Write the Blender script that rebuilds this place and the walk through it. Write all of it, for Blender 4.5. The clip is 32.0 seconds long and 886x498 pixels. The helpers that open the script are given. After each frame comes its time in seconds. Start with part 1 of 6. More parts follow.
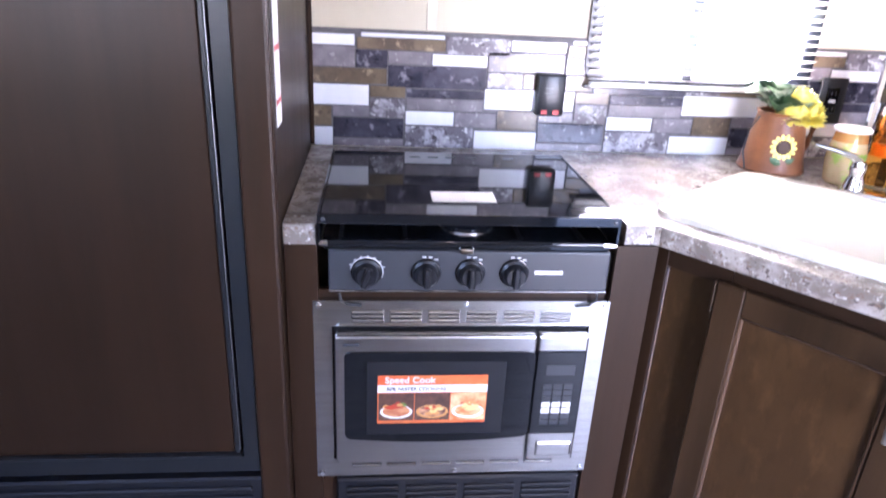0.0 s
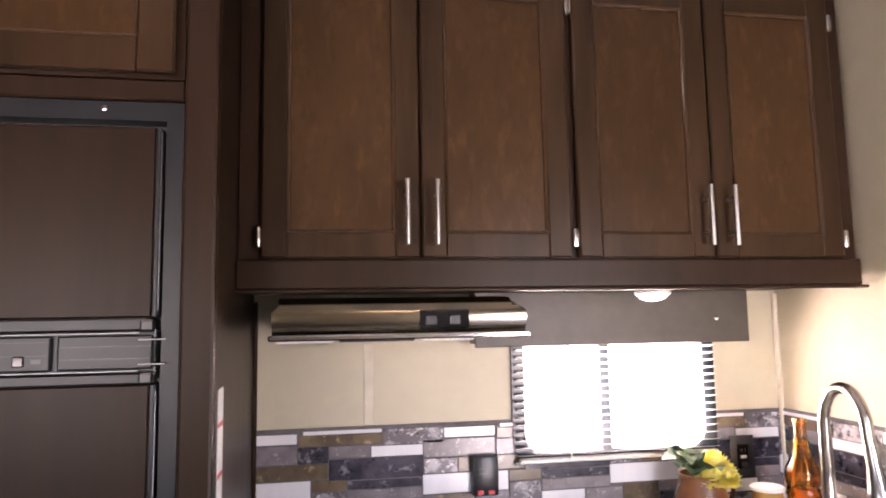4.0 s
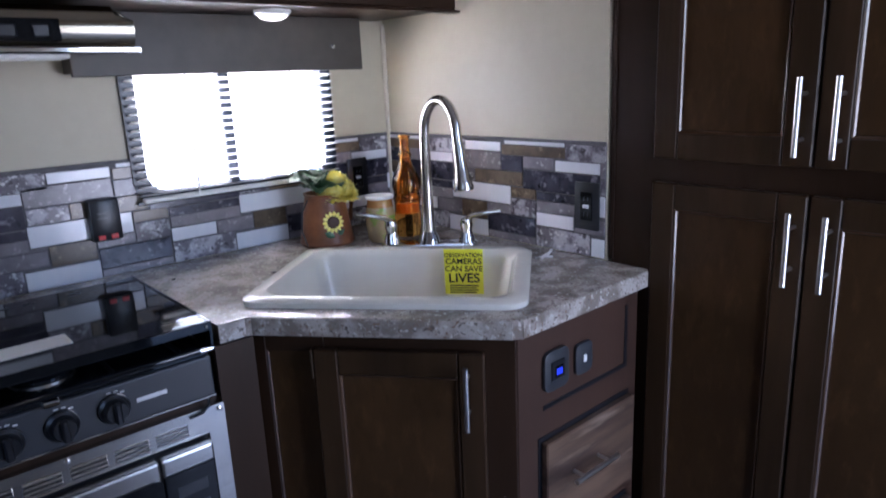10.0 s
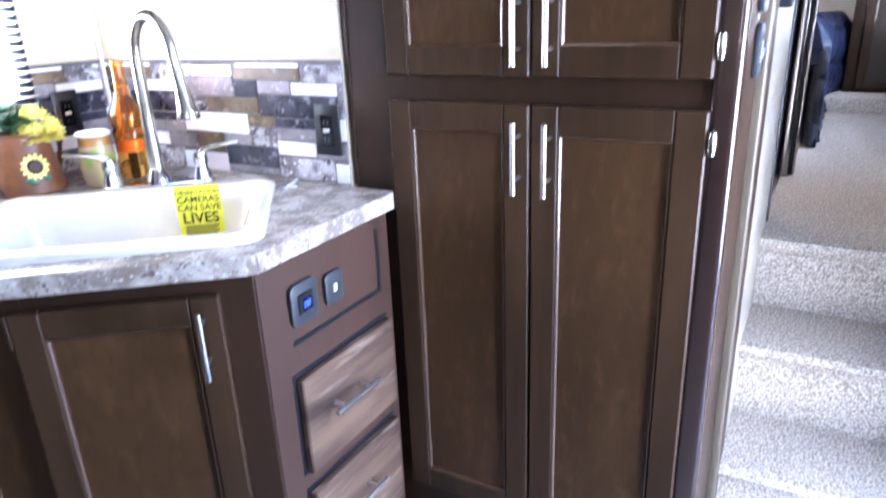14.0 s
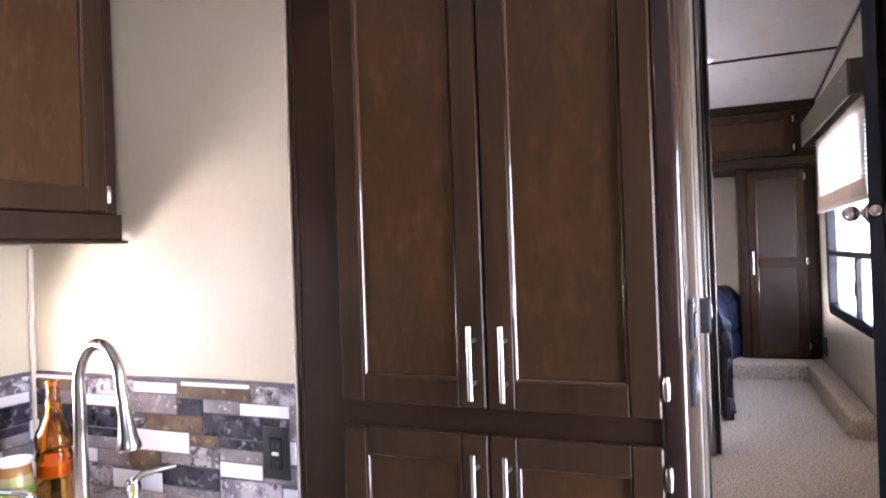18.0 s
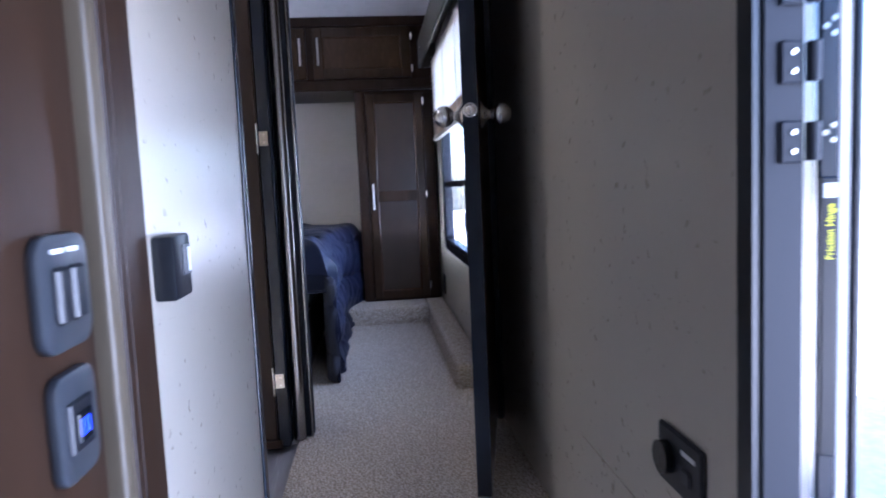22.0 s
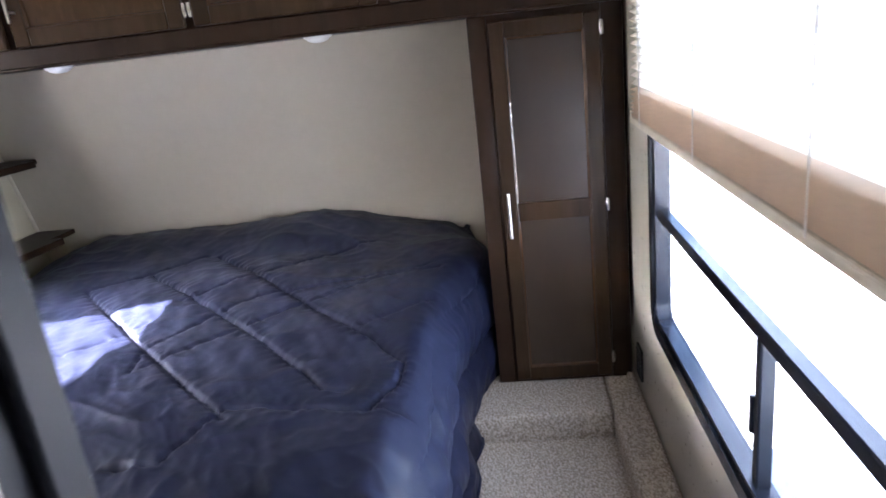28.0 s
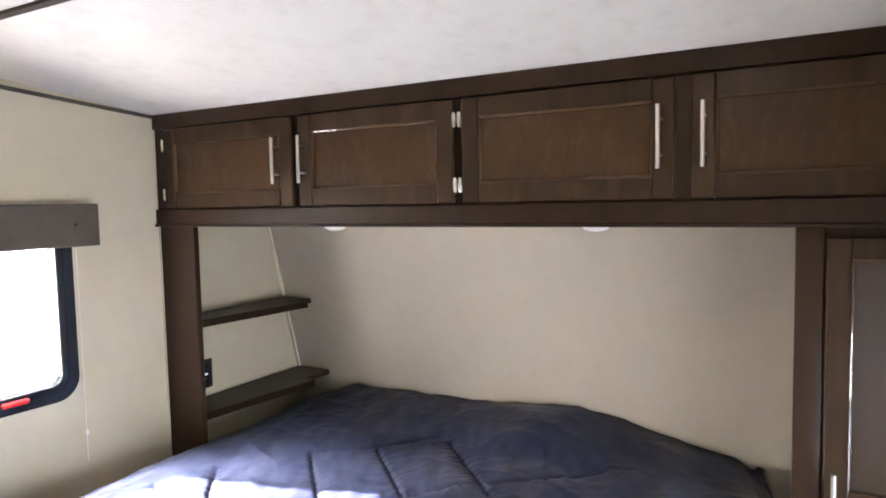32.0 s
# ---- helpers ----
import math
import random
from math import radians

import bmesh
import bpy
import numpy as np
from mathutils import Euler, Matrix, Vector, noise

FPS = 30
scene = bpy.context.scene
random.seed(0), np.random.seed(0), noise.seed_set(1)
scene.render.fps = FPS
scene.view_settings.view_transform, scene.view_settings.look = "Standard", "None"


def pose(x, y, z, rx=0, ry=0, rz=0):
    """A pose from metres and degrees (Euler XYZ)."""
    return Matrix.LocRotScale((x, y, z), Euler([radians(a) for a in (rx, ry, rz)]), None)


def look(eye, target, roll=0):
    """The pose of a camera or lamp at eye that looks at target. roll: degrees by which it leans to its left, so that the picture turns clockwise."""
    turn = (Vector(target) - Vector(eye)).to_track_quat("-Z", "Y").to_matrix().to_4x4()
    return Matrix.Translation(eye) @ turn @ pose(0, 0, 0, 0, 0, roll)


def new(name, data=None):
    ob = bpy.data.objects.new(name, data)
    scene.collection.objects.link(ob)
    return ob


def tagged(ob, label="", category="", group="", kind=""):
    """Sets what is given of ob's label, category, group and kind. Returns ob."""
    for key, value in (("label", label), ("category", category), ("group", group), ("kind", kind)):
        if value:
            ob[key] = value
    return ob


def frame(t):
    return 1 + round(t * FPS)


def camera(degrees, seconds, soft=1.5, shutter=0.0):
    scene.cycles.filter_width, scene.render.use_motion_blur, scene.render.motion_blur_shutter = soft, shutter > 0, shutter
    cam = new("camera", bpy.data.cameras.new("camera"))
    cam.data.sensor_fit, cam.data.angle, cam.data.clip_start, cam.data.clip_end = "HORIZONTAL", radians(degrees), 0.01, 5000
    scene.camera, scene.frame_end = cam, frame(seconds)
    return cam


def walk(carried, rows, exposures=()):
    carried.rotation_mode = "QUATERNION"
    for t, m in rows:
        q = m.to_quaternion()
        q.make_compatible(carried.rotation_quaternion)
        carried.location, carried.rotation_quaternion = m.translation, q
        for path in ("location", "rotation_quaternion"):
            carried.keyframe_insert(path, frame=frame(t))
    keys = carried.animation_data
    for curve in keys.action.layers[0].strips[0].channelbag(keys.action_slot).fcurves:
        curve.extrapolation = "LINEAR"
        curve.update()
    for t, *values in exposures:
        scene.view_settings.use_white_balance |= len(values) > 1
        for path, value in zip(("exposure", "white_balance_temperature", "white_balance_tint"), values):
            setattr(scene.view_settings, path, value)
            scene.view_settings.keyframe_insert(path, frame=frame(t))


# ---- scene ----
cam = camera(67.2, 32.0, 1.7, 0.5)
PATH = [
    (0, (0.364, 0.432, 1.321), (0.566, 2.269, 0.556), 3.0),
    (0.5, (0.368, 0.386, 1.343), (0.547, 2.288, 0.752), 3.5),
    (1, (0.366, 0.353, 1.372), (0.562, 2.314, 1.032), 3.2),
    (1.5, (0.375, 0.33, 1.393), (0.56, 2.313, 1.213), 2.3),
    (2, (0.38, 0.325, 1.407), (0.564, 2.316, 1.378), 1.6),
    (2.5, (0.379, 0.327, 1.417), (0.568, 2.318, 1.451), 0.6),
    (3, (0.382, 0.326, 1.428), (0.589, 2.314, 1.519), -0.1),
    (3.5, (0.386, 0.325, 1.443), (0.645, 2.301, 1.603), -0.6),
    (4, (0.389, 0.324, 1.456), (0.727, 2.286, 1.669), -1.0),
    (4.5, (0.396, 0.328, 1.463), (0.824, 2.269, 1.688), -1.3),
    (5, (0.409, 0.327, 1.463), (0.966, 2.238, 1.662), -1.6),
    (5.5, (0.421, 0.325, 1.459), (1.087, 2.203, 1.642), -1.9),
    (6, (0.439, 0.313, 1.46), (1.193, 2.157, 1.638), -2.3),
    (6.5, (0.455, 0.3, 1.453), (1.311, 2.102, 1.592), -3.0),
    (7, (0.441, 0.304, 1.44), (1.485, 2.009, 1.482), -3.3),
    (7.5, (0.412, 0.308, 1.43), (1.584, 1.927, 1.346), -3.7),
    (8, (0.393, 0.318, 1.42), (1.652, 1.862, 1.24), -3.9),
    (8.5, (0.378, 0.328, 1.408), (1.644, 1.857, 1.162), -3.9),
    (9, (0.374, 0.33, 1.389), (1.641, 1.845, 1.075), -3.9),
    (9.5, (0.367, 0.339, 1.368), (1.641, 1.828, 0.969), -3.6),
    (10, (0.358, 0.348, 1.348), (1.635, 1.805, 0.854), -2.5),
    (10.5, (0.344, 0.352, 1.332), (1.619, 1.774, 0.736), -1.5),
    (11, (0.332, 0.355, 1.318), (1.592, 1.744, 0.623), -0.8),
    (11.5, (0.319, 0.352, 1.306), (1.568, 1.701, 0.518), -1.0),
    (12, (0.307, 0.345, 1.298), (1.553, 1.655, 0.442), -1.3),
    (12.5, (0.3, 0.341, 1.291), (1.558, 1.631, 0.422), -1.5),
    (13, (0.346, 0.324, 1.279), (1.65, 1.541, 0.374), -1.5),
    (13.5, (0.416, 0.322, 1.272), (1.913, 1.337, 0.42), -1.3),
    (14, (0.465, 0.315, 1.293), (2.089, 1.26, 0.61), -2.3),
    (14.5, (0.486, 0.313, 1.334), (2.177, 1.223, 0.776), -3.0),
    (15, (0.482, 0.325, 1.346), (2.216, 1.213, 0.881), -3.0),
    (15.5, (0.471, 0.343, 1.361), (2.232, 1.211, 0.958), -2.9),
    (16, (0.458, 0.361, 1.376), (2.237, 1.209, 1.026), -2.4),
    (16.5, (0.451, 0.372, 1.393), (2.246, 1.206, 1.106), -2.2),
    (17, (0.449, 0.376, 1.426), (2.263, 1.196, 1.235), -1.9),
    (17.5, (0.443, 0.38, 1.451), (2.278, 1.171, 1.361), -2.2),
    (18, (0.438, 0.387, 1.466), (2.288, 1.145, 1.478), -2.0),
    (18.5, (0.447, 0.383, 1.469), (2.324, 1.065, 1.577), -2.2),
    (19, (0.459, 0.383, 1.471), (2.419, 0.767, 1.574), -2.5),
    (19.5, (0.515, 0.356, 1.457), (2.513, 0.434, 1.476), -2.3),
    (20, (0.628, 0.292, 1.452), (2.627, 0.222, 1.486), -2.6),
    (20.5, (0.733, 0.24, 1.437), (2.726, 0.079, 1.476), -1.8),
    (21, (0.857, 0.244, 1.413), (2.843, 0.026, 1.334), -1.5),
    (21.5, (1.013, 0.251, 1.403), (2.979, -0.08, 1.241), -1.6),
    (22, (1.249, 0.172, 1.386), (3.23, -0.024, 1.195), -2.5),
    (22.5, (1.457, 0.129, 1.37), (3.444, 0.071, 1.148), -2.4),
    (23, (1.662, 0.132, 1.368), (3.645, 0.063, 1.116), -2.0),
    (23.5, (1.875, 0.099, 1.368), (3.861, 0.136, 1.138), -2.8),
    (24, (2.017, 0.068, 1.374), (3.996, 0.266, 1.169), -2.2),
    (24.5, (2.162, 0.1, 1.379), (4.133, 0.353, 1.156), -1.6),
    (25, (2.297, 0.149, 1.484), (4.277, 0.334, 1.263), -2.5),
    (25.5, (2.365, 0.167, 1.528), (4.349, 0.236, 1.284), -1.8),
    (26, (2.454, 0.174, 1.588), (4.431, 0.213, 1.298), -2.1),
    (26.5, (2.615, 0.178, 1.689), (4.572, 0.265, 1.307), -3.2),
    (27, (2.784, 0.177, 1.787), (4.717, 0.334, 1.309), -4.5),
    (27.5, (2.901, 0.172, 1.84), (4.816, 0.373, 1.302), -5.7),
    (28, (3.02, 0.164, 1.885), (4.914, 0.383, 1.279), -6.7),
    (28.5, (3.183, 0.174, 1.898), (5.058, 0.499, 1.283), -7.4),
    (29, (3.246, 0.201, 1.889), (5.08, 0.686, 1.257), -7.2),
    (29.5, (3.337, 0.195, 1.899), (5.086, 0.937, 1.272), -7.8),
    (30, (3.414, 0.193, 1.905), (5.047, 1.188, 1.32), -7.8),
    (30.5, (3.417, 0.203, 1.929), (5.05, 1.229, 1.4), -6.0),
    (31, (3.417, 0.209, 1.978), (5.142, 1.179, 1.688), -3.6),
    (31.5, (3.412, 0.218, 1.997), (5.163, 1.165, 1.806), -2.1),
    (32, (3.428, 0.216, 1.998), (5.167, 1.193, 1.854), -1.2),
]
EXPOSURES = [(0, 5.95, 5750, 32), (1, 5.7, 6100, 34), (2, 4.95, 6150, 36), (4.5, 4.95, 7000, 34), (5, 4.8, 6800, 36), (6, 4.6, 6450, 34), (7, 4.45, 5900, 28), (8, 3.95, 5550, 20), (9, 3.7, 5300, 24), (10, 3.65, 5250, 24), (11, 4.65, 5350, 22), (12, 5.8, 4950, 16), (13, 6.05, 5000, 24), (14, 5.75, 5150, 22), (17, 5.2, 5750, 22), (18, 5.2, 5900, 32), (19, 5.5, 5750, 22), (20, 5.3, 4900, 28), (21, 5.0, 4800, 30), (22, 4.5, 4800, 26), (23, 5.1, 5100, 22), (24, 5.75, 4950, 20), (25, 5.82, 4750, 20), (25.5, 5.95, 4750, 14), (28, 5.02, 5650, 20), (29, 5.12, 5550, 20), (30, 5.22, 6000, 16), (31, 5.2, 6300, 18), (32, 5.45, 6200, 18)]
walk(cam, [(t, look(eye, target, roll)) for t, eye, target, roll in PATH], exposures=EXPOSURES)


# ---- world, sun, lamps ----
world = bpy.data.worlds.new("sky")
scene.world = world
world.use_nodes = True
wn = world.node_tree
sky = wn.nodes.new("ShaderNodeTexSky")
sky.sky_type, sky.sun_disc = "NISHITA", False
sky.sun_elevation, sky.sun_rotation = radians(33), radians(-14)
wn.nodes["Background"].inputs["Strength"].default_value = 0.05
wn.links.new(sky.outputs["Color"], wn.nodes["Background"].inputs["Color"])

sun = new("sun", bpy.data.lights.new("sun", "SUN"))
sun.data.energy, sun.data.angle, sun.data.color = 5.0, radians(0.5), (1.0, 0.95, 0.88)
sun.matrix_world = look((0, 0, 0), (0.25, -1.0, -0.67))


def area_lamp(name, eye, target, sx, sy, watts, colour):
    ob = new(name, bpy.data.lights.new(name, "AREA"))
    ob.data.shape, ob.data.size, ob.data.size_y, ob.data.energy, ob.data.color = "RECTANGLE", sx, sy, watts, colour
    ob.matrix_world = look(eye, target)
    return ob


DAY = (1.0, 0.98, 0.95)
area_lamp("window_light_kitchen", (1.16, 2.16, 1.27), (1.16, 0.0, 0.9), 0.52, 0.3, 0.18, DAY)
area_lamp("door_light_entry", (1.42, -0.75, 1.15), (1.42, 2.0, 0.95), 1.0, 1.7, 1.8, (0.93, 0.97, 1.0))
area_lamp("window_light_bedroom", (4.14, -0.3, 1.33), (4.2, 1.6, 1.0), 1.1, 0.5, 0.34, (0.9, 0.95, 1.0))
area_lamp("window_light_bed_side", (4.35, 2.42, 1.65), (4.3, 0.6, 1.3), 0.6, 0.4, 0.08, DAY)
# added at an assumed, unseen living-room window to light the kitchen fronts
area_lamp("window_light_living", (-0.7, -0.26, 1.38), (-0.7, 2.0, 1.2), 0.9, 0.6, 0.09, (0.95, 0.97, 1.0))
WARM = (1.0, 0.86, 0.70)

# ---- materials ----


def node(nt, kind, **given):
    n = nt.nodes.new(kind)
    for k, v in given.items():
        if k in n.inputs:
            n.inputs[k].default_value = v
    return n


def material(name, colour, rough=0.5, metal=0.0, second=None, scale=8.0, stretch=(1, 1, 1), detail=6.0, low=0.35, high=0.65,
             bump=0.0, bump_scale=60.0, bump_stretch=None, spots=None, spot_scale=40.0, spot_low=0.55, spot_high=0.6, vary=0.0,
             rough_vary=0.0, coat=0.0, spec=0.5):
    """A principled surface: two tones blended by noise, a second pattern of spots, relief and uneven gloss."""
    m = bpy.data.materials.new(name)
    m.use_nodes = True
    nt = m.node_tree
    b = nt.nodes["Principled BSDF"]
    b.inputs["Roughness"].default_value, b.inputs["Metallic"].default_value = rough, metal
    b.inputs["Coat Weight"].default_value, b.inputs["Specular IOR Level"].default_value = coat, spec
    b.inputs["Base Color"].default_value = (*colour, 1)
    co = nt.nodes.new("ShaderNodeTexCoord").outputs["Object"]
    info = nt.nodes.new("ShaderNodeObjectInfo")
    shift = nt.nodes.new("ShaderNodeVectorMath")
    shift.operation = "MULTIPLY_ADD"
    nt.links.new(info.outputs["Random"], shift.inputs[0])
    shift.inputs[1].default_value = (7, 5, 3)
    nt.links.new(co, shift.inputs[2])

    def pattern(sc, st, det=6.0, rough_=0.6):
        mp = nt.nodes.new("ShaderNodeMapping")
        mp.inputs["Scale"].default_value = st
        nt.links.new(shift.outputs[0], mp.inputs["Vector"])
        t = node(nt, "ShaderNodeTexNoise", Scale=sc, Detail=det, Roughness=rough_)
        nt.links.new(mp.outputs[0], t.inputs["Vector"])
        return t.outputs["Fac"]

    def ramp(fac, lo, hi):
        r = node(nt, "ShaderNodeMapRange")
        r.inputs["From Min"].default_value, r.inputs["From Max"].default_value = lo, hi
        nt.links.new(fac, r.inputs["Value"])
        return r.outputs[0]

    def mix(fac, a, c):
        x = nt.nodes.new("ShaderNodeMix")
        x.data_type = "RGBA"
        nt.links.new(fac, x.inputs["Factor"])
        for socket, v in ((x.inputs["A"], a), (x.inputs["B"], c)):
            if isinstance(v, tuple):
                socket.default_value = (*v, 1)
            else:
                nt.links.new(v, socket)
        return x.outputs["Result"]

    out = None
    if second:
        out = mix(ramp(pattern(scale, stretch, detail), low, high), colour, second)
    if spots:
        for tone, k in zip(spots, range(len(spots))):
            out = mix(ramp(pattern(spot_scale * (1 + 0.37 * k), stretch, 4.0), spot_low, spot_high), out or colour, tone)
    if vary:
        hsv = nt.nodes.new("ShaderNodeHueSaturation")
        r = node(nt, "ShaderNodeMapRange")
        r.inputs["To Min"].default_value, r.inputs["To Max"].default_value = 1 - vary, 1 + vary
        nt.links.new(info.outputs["Random"], r.inputs["Value"])
        nt.links.new(r.outputs[0], hsv.inputs["Value"])
        if out:
            nt.links.new(out, hsv.inputs["Color"])
        else:
            hsv.inputs["Color"].default_value = (*colour, 1)
        out = hsv.outputs[0]
    if out:
        nt.links.new(out, b.inputs["Base Color"])
    if rough_vary:
        r = node(nt, "ShaderNodeMapRange")
        r.inputs["To Min"].default_value, r.inputs["To Max"].default_value = rough - rough_vary, rough + rough_vary
        nt.links.new(pattern(scale * 2.3, stretch, 5.0), r.inputs["Value"])
        nt.links.new(r.outputs[0], b.inputs["Roughness"])
    if bump:
        bp = node(nt, "ShaderNodeBump", Strength=bump, Distance=0.002)
        nt.links.new(pattern(bump_scale, bump_stretch or stretch, 5.0), bp.inputs["Height"])
        nt.links.new(bp.outputs[0], b.inputs["Normal"])
    return m


def glass(name, tint, rough=0.0, ior=1.45):
    m = bpy.data.materials.new(name)
    m.use_nodes = True
    b = m.node_tree.nodes["Principled BSDF"]
    b.inputs["Base Color"].default_value = (*tint, 1)
    b.inputs["Transmission Weight"].default_value, b.inputs["Roughness"].default_value, b.inputs["IOR"].default_value = 1.0, rough, ior
    return m


def glow(name, colour, strength):
    m = bpy.data.materials.new(name)
    m.use_nodes = True
    b = m.node_tree.nodes["Principled BSDF"]
    b.inputs["Base Color"].default_value = (*colour, 1)
    b.inputs["Emission Color"].default_value, b.inputs["Emission Strength"].default_value = (*colour, 1), strength
    return m


VERT, HORX, HORY = (6, 6, 0.6), (0.5, 6, 6), (6, 0.5, 6)
WOOD = material("stained_maple", (0.049, 0.0270, 0.0128), 0.32, spec=0.18, second=(0.0270, 0.0152, 0.0076), scale=2.2, stretch=VERT, detail=7, bump=0.12,
                bump_scale=30, bump_stretch=(10, 10, 0.5), spots=[(0.056, 0.030, 0.0150)], spot_scale=4.0, spot_low=0.5, spot_high=0.75, rough_vary=0.06, vary=0.12)
FRAME = material("brown_laminate", (0.0325, 0.0168, 0.0090), 0.38, spec=0.17, second=(0.0235, 0.0124, 0.0068), scale=3, stretch=VERT, bump=0.06, bump_scale=50,
                 bump_stretch=(10, 10, 0.4), rough_vary=0.05)
PLANK_FRONT = material("rustic_plank_laminate", (0.16, 0.10, 0.065), 0.4, second=(0.045, 0.027, 0.02), scale=3.2, stretch=(0.8, 5, 6),
                       bump=0.2, bump_scale=30, bump_stretch=(0.8, 6, 8), spots=[(0.26, 0.19, 0.14)], spot_scale=6, spot_low=0.56, spot_high=0.72, vary=0.15)
PANEL = material("reddish_maple_panel", (0.068, 0.0350, 0.0140), 0.32, spec=0.18, second=(0.042, 0.0216, 0.0094), scale=3.4, stretch=(3.0, 3.0, 1.2), detail=10, low=0.25, high=0.75,
                 spots=[(0.080, 0.041, 0.0163), (0.044, 0.0224, 0.0095)], spot_scale=12, spot_low=0.52, spot_high=0.74, bump=0.08, bump_scale=30, bump_stretch=(10, 10, 0.6), rough_vary=0.05, vary=0.12)
# glossier maple, its colour greyed to paint in the window's cool sheen
PANEL_GLOSS = material("sheen_greyed_wardrobe_panel", (0.046, 0.0290, 0.0175), 0.32, spec=0.42, second=(0.034, 0.0215, 0.0130), scale=3.4, stretch=(3.0, 3.0, 1.2), detail=10, low=0.25, high=0.75,
                       bump=0.08, bump_scale=30, bump_stretch=(10, 10, 0.6), rough_vary=0.05)
# glossy maple, base colour lightened to paint the bevels' highlight lines
EDGE = material("highlit_maple_edge", (0.085, 0.046, 0.024), 0.18, second=(0.060, 0.032, 0.017), scale=6, stretch=VERT, coat=0.6)
FRIDGE_PANEL = material("dark_laminate_panel", (0.0280, 0.0145, 0.0081), 0.38, spec=0.16, second=(0.0215, 0.0113, 0.0064), scale=3, stretch=VERT, bump=0.06, bump_scale=50,
                        bump_stretch=(10, 10, 0.4), rough_vary=0.05)
DOOR_BROWN = material("brown_door_laminate", (0.038, 0.024, 0.0155), 0.45, second=(0.031, 0.0195, 0.0125), scale=3, stretch=VERT, spec=0.2, bump=0.05, bump_scale=50, bump_stretch=(10, 10, 0.4), rough_vary=0.05)
DARK_CHROME = material("polished_edge_metal", (0.33, 0.31, 0.29), 0.27, metal=1.0, second=(0.30, 0.285, 0.27), scale=10)
MATTE_DARK = material("matte_dark_metal", (0.010, 0.011, 0.015), 0.5, spec=0.2)
HANDLE = material("brushed_handle", (0.68, 0.67, 0.66), 0.3, metal=1.0, second=(0.68, 0.67, 0.65), scale=20)
FRAME_GLOSS = material("lacquered_brown_edge", (0.033, 0.018, 0.013), 0.2, second=(0.024, 0.013, 0.0095), scale=3, stretch=VERT, coat=0.5, spec=0.5)
TAN_BEAD = material("tan_metal_bead", (0.115, 0.09, 0.058), 0.36, second=(0.09, 0.07, 0.045), scale=12, stretch=VERT)
# stainless, darkened and gilded in colour for the dim, warm room it reflects
HOOD_STEEL = material("reflection_tinted_stainless", (0.36, 0.305, 0.215), 0.19, metal=1.0, second=(0.27, 0.24, 0.19), scale=4, stretch=(0.4, 30, 30), rough_vary=0.05)
WALL = material("beige_wall_vinyl", (0.57, 0.512, 0.375), 0.5, second=(0.524, 0.468, 0.338), scale=24, detail=9, low=0.30, high=0.80, bump=0.10, bump_scale=150,
                spots=[(0.545, 0.488, 0.355)], spot_scale=9, spot_low=0.40, spot_high=0.90, rough_vary=0.06)
WALL_GREY = material("greige_wall_vinyl", (0.46, 0.412, 0.331), 0.28, second=(0.446, 0.399, 0.319), scale=20, detail=10, low=0.30, high=0.75, bump=0.08,
                     bump_scale=70, rough_vary=0.02)
# beige vinyl like WALL, with the shade behind the bed in its colour
WALL_HEAD = material("shaded_beige_vinyl", (0.46, 0.408, 0.320), 0.5, second=(0.436, 0.386, 0.301), scale=24, detail=9, low=0.30, high=0.75, bump=0.08, bump_scale=120)
CEIL = material("white_ceiling_vinyl", (0.72, 0.70, 0.66), 0.6, second=(0.62, 0.60, 0.55), scale=14, detail=8, low=0.5, high=0.8, bump=0.3, bump_scale=90)
TRIM = material("cream_trim", (0.66, 0.60, 0.48), 0.45, second=(0.58, 0.52, 0.41), scale=20)
BLACK = material("black_plastic", (0.010, 0.011, 0.014), 0.32)
BLACK_GLOSS = material("black_enamel", (0.006, 0.007, 0.009), 0.045)
FRIDGE_DARK = material("smoked_plastic", (0.0145, 0.0165, 0.019), 0.36, second=(0.012, 0.0138, 0.016), scale=9, spec=0.35)
FRIDGE_LINE = material("dull_dark_steel", (0.20, 0.20, 0.21), 0.38, metal=1.0, second=(0.16, 0.16, 0.17), scale=20)
CHARCOAL = material("charcoal_metal", (0.034, 0.037, 0.043), 0.36)
NAVY_METAL = material("dark_anodised_frame", (0.013, 0.016, 0.024), 0.26)
STEEL = material("brushed_steel", (0.56, 0.55, 0.53), 0.24, metal=1.0, second=(0.48, 0.47, 0.45), scale=4, stretch=(0.4, 30, 30), bump=0.05, bump_scale=30,
                 bump_stretch=(0.4, 40, 40), rough_vary=0.06)
CHROME = material("polished_chrome", (0.75, 0.75, 0.75), 0.1, metal=1.0, second=(0.68, 0.68, 0.68), scale=30, rough_vary=0.04)
NICKEL = material("satin_nickel", (0.55, 0.52, 0.48), 0.24, metal=1.0, second=(0.48, 0.46, 0.43), scale=30, rough_vary=0.05)
WHITE_PLASTIC = material("white_plastic", (0.8, 0.79, 0.76), 0.35, second=(0.74, 0.73, 0.7), scale=12)
SINK = material("ivory_sink", (0.78, 0.75, 0.66), 0.16, second=(0.74, 0.70, 0.60), scale=5, coat=0.3)
COUNTER = material("granite_laminate", (0.20, 0.170, 0.145), 0.22, second=(0.41, 0.375, 0.335), scale=17, detail=12, low=0.43, high=0.57,
                   spots=[(0.115, 0.095, 0.08), (0.52, 0.49, 0.45), (0.19, 0.135, 0.10)], spot_scale=68, spot_low=0.58, spot_high=0.66, rough_vary=0.05)
